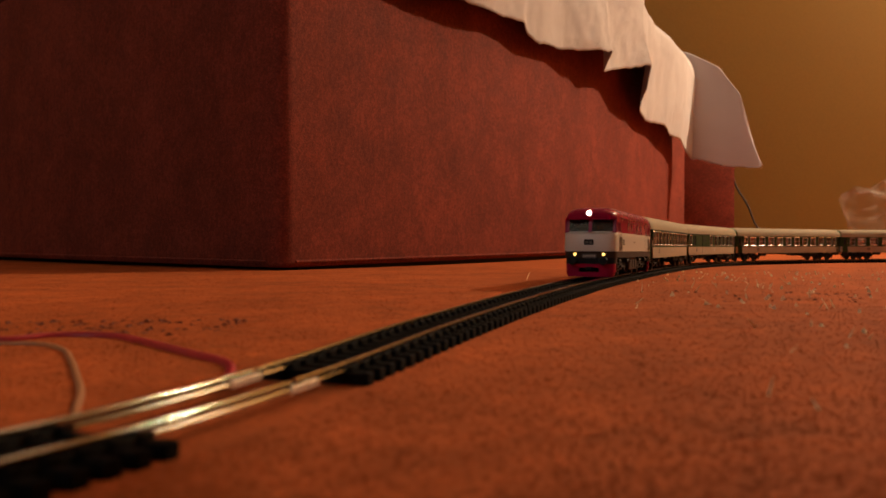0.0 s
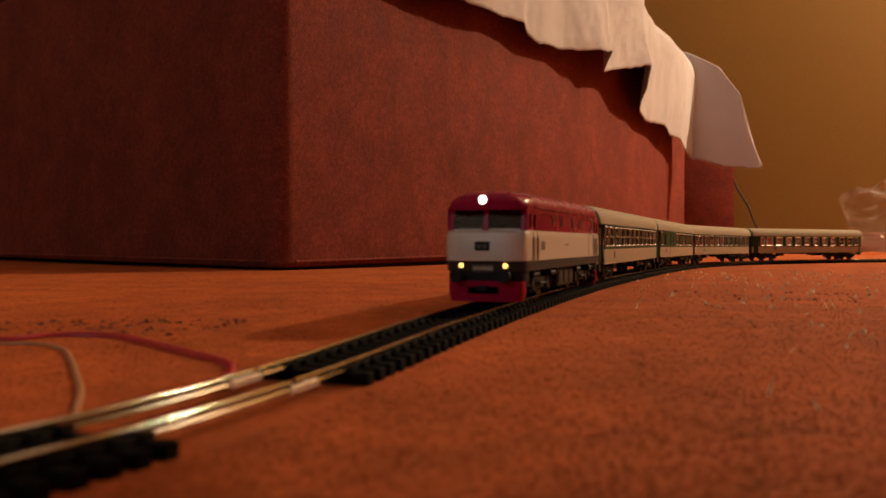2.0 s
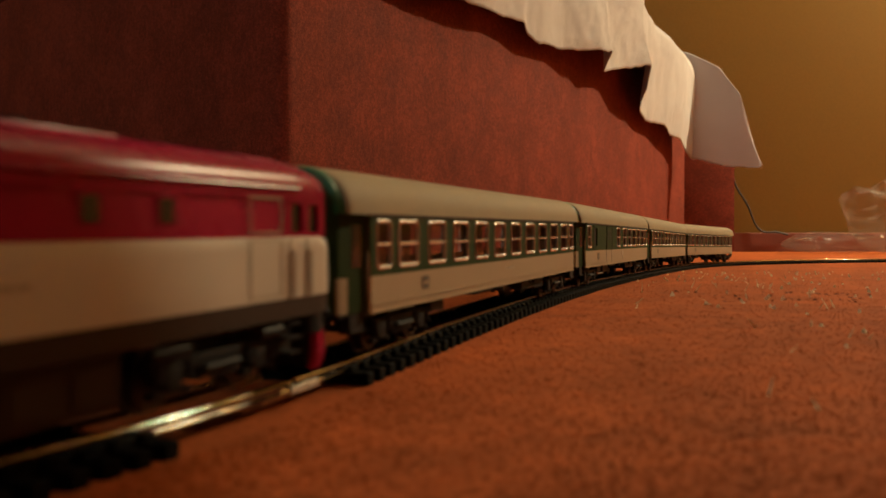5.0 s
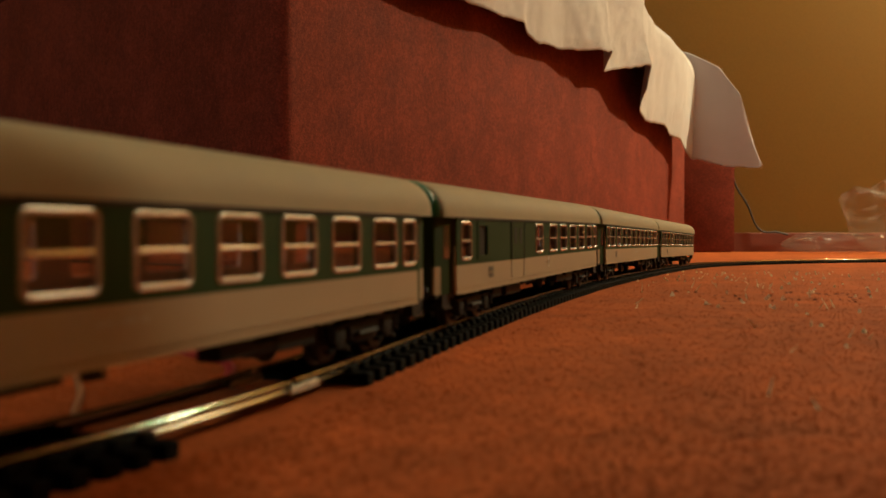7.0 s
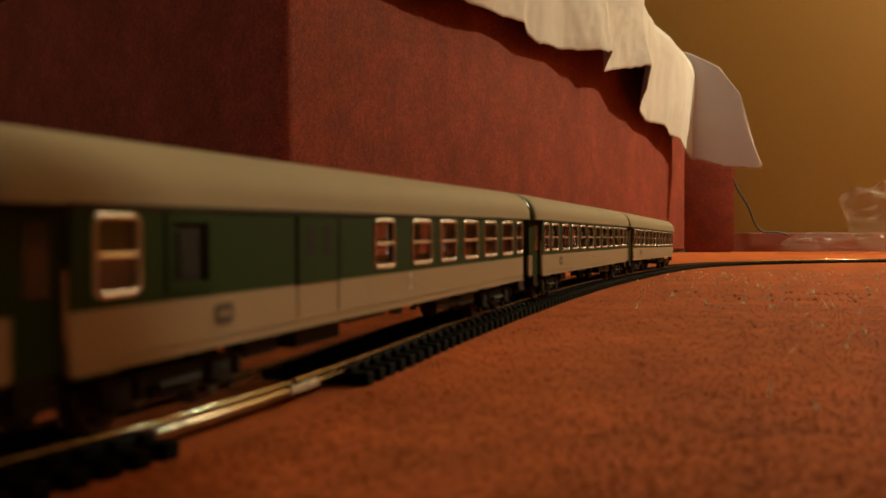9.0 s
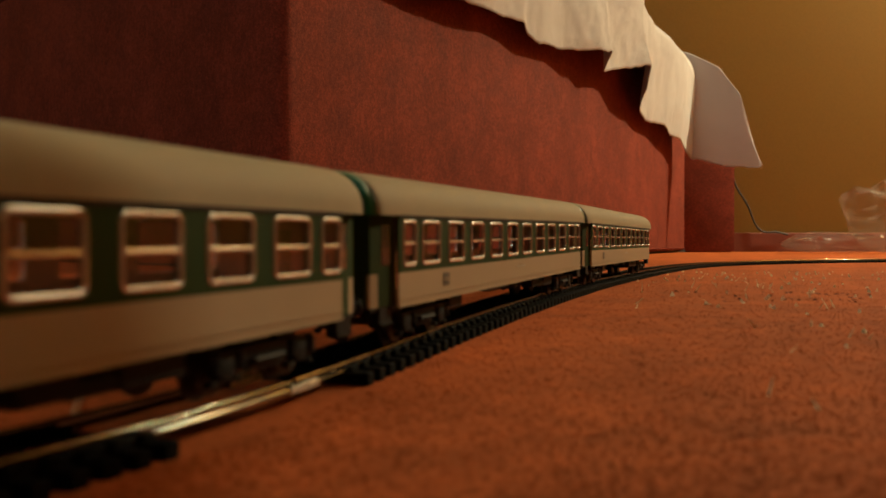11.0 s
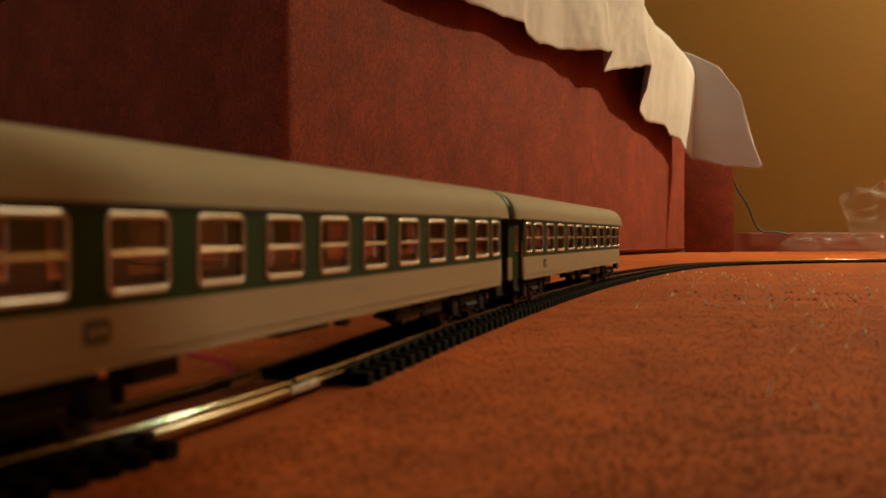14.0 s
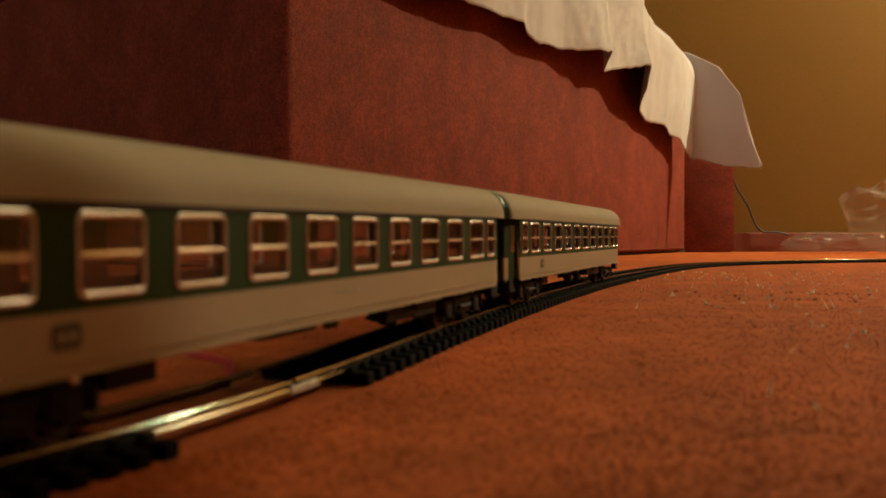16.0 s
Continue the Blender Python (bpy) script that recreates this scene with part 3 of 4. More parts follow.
def coach(kind, label, seed):
    c = tagged(new("passenger_coach" if kind == "seat" else "luggage_coach"), label, "model coach", "coaches of the train")
    if kind == "seat":
        wins = [(x, 0.0152, True) for x in WIDE] + [(0.1188, 0.0098, True), (-0.1204, 0.0098, True)]
        doors = []
    else:
        wins = [(0.1170, 0.0106, True), (0.0148, 0.0132, True)] + [(x, 0.0156, True) for x in WIDE[5:]] + [(-0.1213, 0.0098, True)]
        doors = [(0.0515, 0.0200), (0.0985, 0.0135)]
    for s in (1, -1):
        far = s < 0
        ya, yb = sorted((s * (W2 - 0.0008), s * W2))
        wl = wins
        # white lower side, with a small turned-under foot and a rib line
        bm = box(B(), -DOOR0, DOOR0, ya, yb, SILL, LINE)
        sp = part("side_panel", bm, M_WHITE, c, "off-white lower side panel")
        for z in (SILL, SILL + 0.0018):
            y0, y1 = sorted((s * (W2 - 0.0001), s * (W2 + 0.00025)))
            part("rib", box(B(), -DOOR0, DOOR0, y0, y1, z - 0.0001, z + 0.0004), M_WHITE, sp)
        holes = [(x - w / 2 + 0.00055, x + w / 2 - 0.00055, WIN_LO + 0.0008, WIN_HI - 0.0008) for x, w, _ in wl]
        if kind != "seat":
            holes.append((0.0985 - 0.0050, 0.0985 + 0.0050, 0.0226, 0.0325))
        part("window_band", pierced(B(), -DOOR0, DOOR0, LINE, GUT, holes, ya, yb), M_GREEN, c, "dark green window band")
        bm = box(B(), -DOOR0, DOOR0, min(ya, s * (W2 + 0.0004)), max(yb, s * (W2 + 0.0004)), GUT - 0.0005, GUT + 0.0002)
        part("gutter", bm, M_BROWN, c)
        for x, w, barred in wl:
            key = ("frame", w)
            if key not in shared:
                shared[key] = (part("window", frame_mesh(w, WIN_LO, WIN_HI, BAR), M_SILVER, c, "silver-framed drop window"), pane_mesh(w, WIN_LO, WIN_HI))
                f = shared[key][0]
                pn = part("pane", shared[key][1], M_GLASS, f)
                shared[key] = (f, pn)
            else:
                f = share("window", shared[key][0], c)
                pn = share("pane", shared[key][1], f)
            f.matrix_basis = pose(x, s * W2, 0, 0, 0, 0 if s > 0 else 180)
        # tapered vestibule ends with a door each
        for e in (1, -1):
            x0, x1 = e * DOOR0, e * HALF
            y0, y1 = s * (W2 - 0.0012), s * (W2 - 0.0030)
            for nm, za, zb, ma in (("door", SILL + 0.0004, LINE, M_WHITE), ("door", LINE, GUT, M_GREEN)):
                bm = B()
                ring = lambda x, y: [(x, y, za), (x, y, zb), (x, y - s * 0.0008, zb), (x, y - s * 0.0008, za)]
                if ma is M_WHITE:
                    loft(bm, [ring(x0 + e * 0.0085, y0 + (y1 - y0) * 0.68), ring(x1, y1)])
                    part("corner_panel", bm, ma, c, "off-white corner panel")
                    bm = B()
                    loft(bm, [ring(x0 + e * 0.0004, y0), ring(x0 + e * 0.0085, y0 + (y1 - y0) * 0.68)])
                    part("door", bm, M_GREEN, c, "green vestibule door")
                else:
                    loft(bm, [ring(x0 + e * 0.0002, y0), ring(x1, y1)])
                    part("end_panel", bm, ma, c, "dark green end panel")
            bm = B()
            xa, xb = x0 + e * 0.0026, x0 + e * 0.0066
            ya2, yb2 = y0 + (y1 - y0) * 0.22 + s * 0.00012, y0 + (y1 - y0) * 0.54 + s * 0.00012
            loft(bm, [[(xa, ya2, 0.0222), (xa, ya2, 0.0325), (xa, ya2 - s * 0.0003, 0.0325), (xa, ya2 - s * 0.0003, 0.0222)],
                      [(xb, yb2, 0.0222), (xb, yb2, 0.0325), (xb, yb2 - s * 0.0003, 0.0325), (xb, yb2 - s * 0.0003, 0.0222)]])
            part("door_window", bm, M_CABGLASS, c, "dark door window")
            bm = rod(B(), (x0 + e * 0.0006, s * (W2 - 0.0006), LINE - 0.004), (x0 + e * 0.0006, s * (W2 - 0.0006), LINE + 0.006), 0.0003, 6)
            part("handrail", bm, M_SILVER, c)
            bm = box(B(), min(x0 + e * 0.001, x0 + e * 0.0085), max(x0 + e * 0.001, x0 + e * 0.0085), min(s * 0.0115, s * 0.0150), max(s * 0.0115, s * 0.0150), SILL - 0.0042, SILL - 0.0036)
            box(bm, min(x0 + e * 0.001, x0 + e * 0.0085), max(x0 + e * 0.001, x0 + e * 0.0085), min(s * 0.0120, s * 0.0145), max(s * 0.0120, s * 0.0145), SILL - 0.0036, SILL + 0.0002)
            part("step", bm, M_DARK, c)
        # luggage doors
        for x, w in doors:
            bm = box(B(), x - w / 2, x + w / 2, min(s * W2, s * (W2 + 0.0003)), max(s * W2, s * (W2 + 0.0003)), LINE + 0.0003 if w < 0.015 else SILL + 0.001, GUT - 0.0012, 0.0001)
            if w < 0.015:
                bm.free()
                bm = pierced(B(), x - w / 2, x + w / 2, LINE + 0.0012, GUT - 0.0008, [(x - 0.0050, x + 0.0050, 0.0226, 0.0325)], *sorted((s * W2, s * (W2 + 0.0003))))
                ht = part("hatch", bm, M_GREEN, c, "green side hatch with a recessed pane")
                ya2, yb2 = sorted((s * (W2 - 0.0007), s * (W2 - 0.0005)))
                bm = box(B(), x - 0.0050, x + 0.0050, ya2, yb2, 0.0226, 0.0325)
                box(bm, x - 0.0016, x + 0.0030, min(ya2, s * (W2 - 0.0002)), max(yb2, s * (W2 - 0.0002)), 0.0234, 0.0310)
                part("hatch_pane", bm, M_DARK, ht, "dark recessed pane")
                continue
            bm.free()
            zz = LINE
            bm = box(B(), x - w / 2, x + w / 2, min(s * W2, s * (W2 + 0.00022)), max(s * W2, s * (W2 + 0.00022)), zz, GUT - 0.001)
            d = part("sliding_door", bm, M_GREEN, c, "green sliding luggage door")
            bm = B()
            for q in (-w / 2, w / 2 - 0.0007):
                box(bm, x + q, x + q + 0.0005, min(s * W2, s * (W2 + 0.0004)), max(s * W2, s * (W2 + 0.0004)), LINE, GUT - 0.001)
            part("door_edge", bm, M_DARK, d)
            bm = B()
            for q in (-w / 2, w / 2 - 0.0007):
                box(bm, x + q, x + q + 0.0004, min(s * W2, s * (W2 + 0.0002)), max(s * W2, s * (W2 + 0.0002)), SILL + 0.0012, LINE - 0.0002)
            part("door_seam", bm, M_FAINT, d)
            bm = B()
            for q in (-0.004, 0.004):
                box(bm, x + q - 0.0018, x + q + 0.0018, min(s * W2, s * (W2 + 0.0003)), max(s * W2, s * (W2 + 0.0003)), LINE + 0.006, GUT - 0.003)
            part("door_window", bm, M_DARK, d, "dark door window")
        # emblem and bars of small lettering
        ex = 0.0885
        y0, y1 = sorted((s * W2, s * (W2 + 0.00018)))
        bm = loft(B(), [[(x, y, z) for x, z in round_rect(ex - 0.0029, ex + 0.0029, 0.0146, 0.0184, 0.0010, 3)] for y in (y0, y1)])
        em = part("emblem", bm, M_MARK, c, "small dark square emblem")
        y0, y1 = sorted((s * (W2 + 0.00018), s * (W2 + 0.00026)))
        bm = box(B(), ex - 0.0017, ex - 0.0004, y0, y1, 0.0160, 0.0170)
        box(bm, ex + 0.0004, ex + 0.0017, y0, y1, 0.0160, 0.0170)
        part("emblem_bar", bm, M_WHITE, em)
        y0, y1 = sorted((s * W2, s * (W2 + 0.0001)))
        bm = B()
        for q, wd in ((-0.0115, 0.0018), (-0.0088, 0.0012), (-0.0068, 0.0022), (-0.0036, 0.0014), (-0.0014, 0.0020)):
            box(bm, q + 0.004 - wd / 2, q + 0.004 + wd / 2, y0, y1, 0.0166, 0.0176)
        part("number_bars", bm, M_FAINT, c)
        if kind != "seat":
            part("paper_tag", box(B(), -0.0040, -0.0024, y0, y1, 0.0150, 0.0194), M_CREAM, c, "small white tag")
    # roof, ends and floor
    part("roof", roof_mesh(HALF), M_ROOF, c, "light grey rounded roof", True)
    for e in (1, -1):
        bm = B()
        sec = coach_section(W2 - 0.0031, 16)
        ring = [(y, z - 0.0006) for y, z in sec] + [(-(W2 - 0.0031), SILL), (W2 - 0.0031, SILL)]
        loft(bm, [[(e * (HALF - 0.0010), y, z) for y, z in ring], [(e * (HALF - 0.0001), y, z) for y, z in ring]])
        part("end_wall", bm, M_GREEN, c, "dark green end wall", True)
        sec = coach_section(W2 - 0.0012, 20)
        inn = [(y * 0.90, GUT + (z - GUT) * 0.86) for y, z in sec][::-1]
        bm = B()
        loft(bm, [[(e * (HALF - 0.0004), y, z) for y, z in sec + inn], [(e * (HALF + 0.0018), y * 0.97, GUT + (z - GUT) * 0.96) for y, z in sec + inn]])
        part("end_rim", bm, M_BRIGHTGREEN, c, "green roof end rim", True)
        bm = B()
        for y in (-0.0062, 0.0062):
            box(bm, min(e * HALF, e * (HALF + 0.0036)), max(e * HALF, e * (HALF + 0.0036)), y - 0.0013, y + 0.0013, 0.0125, 0.0365, 0.0006)
        box(bm, min(e * HALF, e * (HALF + 0.0036)), max(e * HALF, e * (HALF + 0.0036)), -0.0075, 0.0075, 0.0350, 0.0378, 0.0008)
        part("gangway_bellows", bm, M_RUBBER, c, "black rubber gangway bellows", True)
        bm = B()
        for y in (-0.0100, 0.0100):
            rod(bm, (e * (HALF - 0.001), y, 0.0121), (e * (HALF + 0.0030), y, 0.0121), 0.0011, 10)
            rod(bm, (e * (HALF + 0.0030), y, 0.0121), (e * (HALF + 0.0036), y, 0.0121), 0.0026, 16)
        part("buffer", bm, M_DARK, c, smooth=True)
        bm = box(B(), min(e * 0.128, e * 0.1442), max(e * 0.128, e * 0.1442), -0.0016, 0.0016, 0.0072, 0.0092, 0.0004)
        part("coupling", bm, M_DARK, c)
        bm = box(B(), min(e * 0.1275, e * HALF), max(e * 0.1275, e * HALF), -0.0136, 0.0136, 0.0102, 0.0116, 0.0003)
        part("headstock", bm, M_DARK, c)
    bm = box(B(), -HALF + 0.001, HALF - 0.001, -W2 + 0.0035, W2 - 0.0035, 0.0116, 0.0126)
    part("inner_floor", bm, M_INSIDE, c)
    for x in (-0.127, 0.1264) if kind == "seat" else (-0.127, 0.024, 0.030, 0.1085, 0.1264):
        bm = pierced(B(), -W2 + 0.001, W2 - 0.001, 0.0127, GUT, [(-0.0035, 0.0035, 0.0128, 0.0312)], x, x + 0.0006)
        for v in bm.verts:
            v.co = Vector((v.co.y, v.co.x, v.co.z))
        part("partition", bm, M_INSIDE, c, "brown inner partition wall")
    for x, w, zb in ((0.0708, 0.0125, 0.0066), (-0.0385, 0.012, 0.0066), (-0.0620, 0.017, 0.0060)):
        for s in (-1, 1):
            bm = box(B(), x - w / 2, x + w / 2, min(s * 0.0084, s * 0.0136), max(s * 0.0084, s * 0.0136), zb, 0.0108, 0.0006)
            part("equipment_box", bm, M_DARK, c)
    if kind != "seat":
        for s in (-1, 1):
            bm = box(B(), 0.034, 0.056, min(s * 0.0060, s * 0.0130), max(s * 0.0060, s * 0.0130), 0.0060, 0.0108, 0.0006)
            part("equipment_box", bm, M_DARK, c)
    bm = box(B(), 0.006, 0.029, -0.0128, 0.0128, 0.0088, 0.0112, 0.0005)
    part("battery_tray", bm, M_DARK, c)
    for s in (-1, 1):
        bm = B()
        box(bm, -0.0010, 0.0026, min(s * 0.0122, s * 0.0146), max(s * 0.0122, s * 0.0146), 0.0086, 0.0112, 0.0003)
        rod(bm, (0.0008, s * 0.0146, 0.0096), (0.0008, s * 0.0152, 0.0096), 0.0010, 12)
        part("brake_valve", bm, M_STEEL, c, "steel brake valve")
    bm = B()
    for s in (-1, 1):
        box(bm, -0.076, 0.076, min(s * 0.0122, s * 0.0130), max(s * 0.0122, s * 0.0130), 0.0103, 0.0116)
        rod(bm, (-0.076, s * 0.006, 0.0098), (-0.030, s * 0.006, 0.0098), 0.0004, 6)
        rod(bm, (-0.053, s * 0.0118, 0.0078), (-0.044, s * 0.0118, 0.0078), 0.0019, 12)
    part("underframe", bm, M_DARK, c, smooth=True)
    c["piv"] = 0.0985
    return c, [bogie(c, 0.0985, 0.0287, 0.0053, False), bogie(c, -0.0985, 0.0287, 0.0053, False)]


# ---- diesel locomotive ----
LHALF = 0.0895
LW = 0.0172


def nose_plan(x_tip, w, n=14, k=0.010, prow=0.0):
    """Front plan outline from one flank to the other: rounded corners and a gently bowed face."""
    pts = []
    for i in range(n + 1):
        a = -math.pi / 2 + math.pi * i / n
        c, s = math.cos(a), math.sin(a)
        pts.append((x_tip - k + k * abs(c) ** 0.55 * (1 if c >= 0 else -1) + prow * (1 - abs(s) ** 0.42), w * math.copysign(abs(s) ** 0.42, s)))
    return pts


def band(z0, z1, xf0, xf1, w0, w1, k=0.010):
    """A ring of the body between two heights, both ends rounded alike."""
    def plan(xf, w):
        f = nose_plan(xf, w, k=k)
        return f + [(-x, -y) for x, y in f]
    bm = B()
    loft(bm, [[(x, y, z0) for x, y in plan(xf0, w0)], [(x, y, z1) for x, y in plan(xf1, w1)]])
    return bm


def loco():
    c = tagged(new("diesel_locomotive"), "crimson and cream model diesel locomotive with lit headlights", "model locomotive")
    part("frame", band(0.0125, 0.0165, LHALF - 0.0006, LHALF - 0.0003, LW - 0.0002, LW - 0.0001), M_BROWN, c, "dark brown frame band", True)
    bm = B()
    def plan(xf, w):
        f = nose_plan(xf, w, 26, 0.010, 0.0013)
        return f + [(-x, -y) for x, y in f]
    loft(bm, [[(x, y, z) for x, y in plan(LHALF + dx, LW + dw)] for z, dx, dw in ((0.0166, -0.0002, 0), (0.0196, 0, 0), (0.0262, -0.0003, 0), (0.0280, -0.0010, 0), (0.0289, -0.0034, -0.0002))])
    part("cream_band", bm, M_CREAM, c, "cream body band with rounded nose", True)
    # red upper body between the cabs
    bm = band(0.02895, 0.0385, LHALF - 0.0235, LHALF - 0.0235, LW - 0.0001, LW - 0.0005, 0.001)
    part("upper_body", bm, M_RED, c, "crimson upper body", True)
    # roof with rounded shoulders, drooping over the windscreens
    bm = B()
    rings = []
    for x, k, dz in ((-LHALF + 0.0010, 0.74, -0.0044), (-LHALF + 0.0032, 0.89, -0.0020), (-LHALF + 0.011, 0.985, -0.0006), (-LHALF + 0.02, 1.0, 0), (LHALF - 0.02, 1.0, 0), (LHALF - 0.011, 0.985, -0.0006), (LHALF - 0.0032, 0.89, -0.0020), (LHALF - 0.0010, 0.74, -0.0044)):
        ring = []
        for i in range(21):
            a = math.pi * i / 20
            cc, ss = math.cos(a), math.sin(a)
            ring.append((x, LW * k * math.copysign(abs(cc) ** 0.55, cc), 0.0374 + (0.0082 + dz) * abs(ss) ** 0.8))
        low = 0.0372 if abs(x) > LHALF - 0.015 else 0.0362
        ring += [(x, -LW * k, low), (x, LW * k, low)]
        rings.append(ring)
    loft(bm, rings)
    part("roof", bm, M_RED, c, "crimson rounded roof with visors", True)
    bm = B()
    for s in (-1, 1):
        rod(bm, (-LHALF + 0.018, s * (LW + 0.0002), 0.0386), (LHALF - 0.018, s * (LW + 0.0002), 0.0386), 0.0004, 8)
    part("roof_gutter", bm, M_RED, c)
    bm = box(B(), -0.030, 0.036, -0.0062, 0.0062, 0.0440, 0.0462, 0.0007)
    part("roof_hatch", bm, M_RED, c, smooth=True)
    bm = rod(B(), (-0.012, 0, 0.0462), (-0.012, 0, 0.0474), 0.0022, 16)
    part("exhaust", bm, M_DARK, c)
    for e in (1, -1):
        # cab: windscreen posts, panes, side windows
        xg, xt = LHALF - 0.0034, LHALF - 0.0052
        bm = B()
        for y0, y1 in ((-0.0011, 0.0011), (0.0142, 0.0162), (-0.0162, -0.0142)):
            dx = -0.0024 if abs(y0) > 0.01 else 0.0
            loft(bm, [[(e * (xg + dx), y0, 0.0288), (e * (xg + dx), y1, 0.0288), (e * (xg + dx - 0.003), y1, 0.0288), (e * (xg + dx - 0.003), y0, 0.0288)],
                      [(e * (xt + dx), y0, 0.0384), (e * (xt + dx), y1, 0.0384), (e * (xt + dx - 0.003), y1, 0.0384), (e * (xt + dx - 0.003), y0, 0.0384)]])
        part("windscreen_post", bm, M_RED, c)
        for s in (1, -1):
            bm = B()
            loft(bm, [[(e * (xg - 0.0008), s * 0.0011, 0.0289), (e * (xg - 0.0028), s * 0.0146, 0.0289), (e * (xg - 0.0034), s * 0.0146, 0.0289), (e * (xg - 0.0014), s * 0.0011, 0.0289)],
                      [(e * (xt - 0.0008), s * 0.0011, 0.0380), (e * (xt - 0.0028), s * 0.0146, 0.0380), (e * (xt - 0.0034), s * 0.0146, 0.0380), (e * (xt - 0.0014), s * 0.0011, 0.0380)]])
            part("windscreen", bm, M_CABGLASS, c, "dark glossy windscreen pane")
            bm = B()
            loft(bm, [[(e * (xg - 0.0010 - 0.0020 * q), s * (0.0016 + 0.0124 * q), 0.0287), (e * (xg + 0.0006 - 0.0020 * q), s * (0.0016 + 0.0124 * q), 0.0287),
                       (e * (xg + 0.0004 - 0.0020 * q), s * (0.0016 + 0.0124 * q), 0.0295), (e * (xg - 0.0010 - 0.0020 * q), s * (0.0016 + 0.0124 * q), 0.0297)] for q in (0.0, 0.5, 1.0)])
            part("windscreen_sill", bm, M_CREAM, c, "cream sill under the windscreen")
            ya, yb = sorted((s * (LW - 0.0011), s * (LW - 0.0003)))
            bm = pierced(B(), LHALF - 0.0238, LHALF - 0.0060, 0.0289, 0.0385, [(LHALF - 0.0132, LHALF - 0.0090, 0.0298, 0.0356), (LHALF - 0.0208, LHALF - 0.0160, 0.0298, 0.0356)], ya, yb)
            for v in bm.verts:
                v.co.x *= e
            part("cab_side", bm, M_RED, c, "crimson cab side")
            ya, yb = sorted((s * (LW - 0.0013), s * (LW - 0.0010)))
            bm = box(B(), min(e * (LHALF - 0.0135), e * (LHALF - 0.0087)), max(e * (LHALF - 0.0135), e * (LHALF - 0.0087)), ya, yb, 0.0296, 0.0358)
            part("cab_window", bm, M_CABGLASS, c, "dark cab side window")
            bm = box(B(), min(e * (LHALF - 0.0211), e * (LHALF - 0.0157)), max(e * (LHALF - 0.0211), e * (LHALF - 0.0157)), ya, yb, 0.0296, 0.0358)
            part("door_window", bm, M_CABGLASS, c, "dark cab door window")
            ya, yb = sorted((s * LW, s * (LW + 0.0002)))
            bm = B()
            for q in (LHALF - 0.0150, LHALF - 0.0222):
                box(bm, min(e * q, e * (q + 0.0003)), max(e * q, e * (q + 0.0003)), ya, yb, 0.0166, 0.0286)
                rod(bm, (e * (q + 0.0006), s * (LW + 0.0006), 0.0170), (e * (q + 0.0006), s * (LW + 0.0006), 0.0262), 0.0003, 6)
            part("handrail", bm, M_FAINT, c)
        # lamps
        bm = rod(B(), (e * (LHALF - 0.0085), 0, 0.0413), (e * (LHALF + 0.0002), 0, 0.0413), 0.0023, 24)
        part("lamp_housing", bm, M_RED, c, smooth=True)
        bm = rod(B(), (e * (LHALF + 0.0002), 0, 0.0413), (e * (LHALF + 0.0008), 0, 0.0413), 0.0017, 24, 0.0012)
        part("headlight", bm, M_HEAD if e > 0 else M_CABGLASS, c, "round white headlight")
        out = nose_plan(LHALF - 0.0010, LW - 0.0008, 18, 0.010)
        bm = loft(B(), [[(e * x, y, 0.0084), (e * x, y, 0.0166), (e * (x - 0.0016), y * 0.94, 0.0166), (e * (x - 0.0016), y * 0.94, 0.0084)] for x, y in out])
        part("front_panel", bm, M_DARK, c, "dark grey front panel", True)
        bm = box(B(), min(e * (LHALF - 0.010), e * (LHALF - 0.0085)), max(e * (LHALF - 0.010), e * (LHALF - 0.0085)), -0.014, 0.014, 0.0012, 0.012)
        part("back_plate", bm, M_DARK, c)
        for y in (0.0104, -0.0104):
            ly = y * 0.89
            bm = rod(B(), (e * (LHALF - 0.003), ly, 0.0148), (e * (LHALF - 0.0006), ly, 0.0148), 0.0019, 20)
            part("lamp_ring", bm, M_DARK, c, smooth=True)
            bm = rod(B(), (e * (LHALF - 0.0006), ly, 0.0147), (e * (LHALF - 0.0001), ly, 0.0147), 0.00105, 20, 0.0008)
            part("marker_light", bm, M_HEADY if e > 0 else M_CABGLASS, c, "small warm white marker light")
            bm = rod(B(), (e * (LHALF - 0.002), y * 0.96, 0.0106), (e * (LHALF + 0.0042), y * 0.96, 0.0106), 0.0013, 12)
            rod(bm, (e * (LHALF + 0.0042), y * 0.96, 0.0106), (e * (LHALF + 0.0050), y * 0.96, 0.0106), 0.0028, 20, 0.0025)
            part("buffer", bm, M_DARK, c, "black round buffer", True)
        x0, x1 = sorted((e * (LHALF - 0.0011), e * (LHALF - 0.0004)))
        bm = box(B(), x0, x1, -0.0046, 0.0046, 0.0122, 0.0150, 0.0002)
        pl = part("number_plate", bm, M_MARK, c, "grey number plate")
        bm = B()
        for q in range(6):
            x2, x3 = sorted((e * (LHALF - 0.0004), e * (LHALF - 0.0003)))
            box(bm, x2, x3, -0.0040 + q * 0.00138, -0.0040 + q * 0.00138 + 0.0009, 0.0129, 0.0143)
        part("plate_bars", bm, M_FAINT, pl)
        x0, x1 = sorted((e * (LHALF + 0.0004), e * (LHALF + 0.0014)))
        bm = box(B(), x0, x1, -0.0031, 0.0031, 0.0207, 0.0244, 0.0004)
        em = part("emblem", bm, M_DARK, c, "dark rounded emblem plate")
        x0, x1 = sorted((e * (LHALF + 0.0014), e * (LHALF + 0.00148)))
        bm = box(B(), x0, x1, -0.0021, -0.0003, 0.0217, 0.0232)
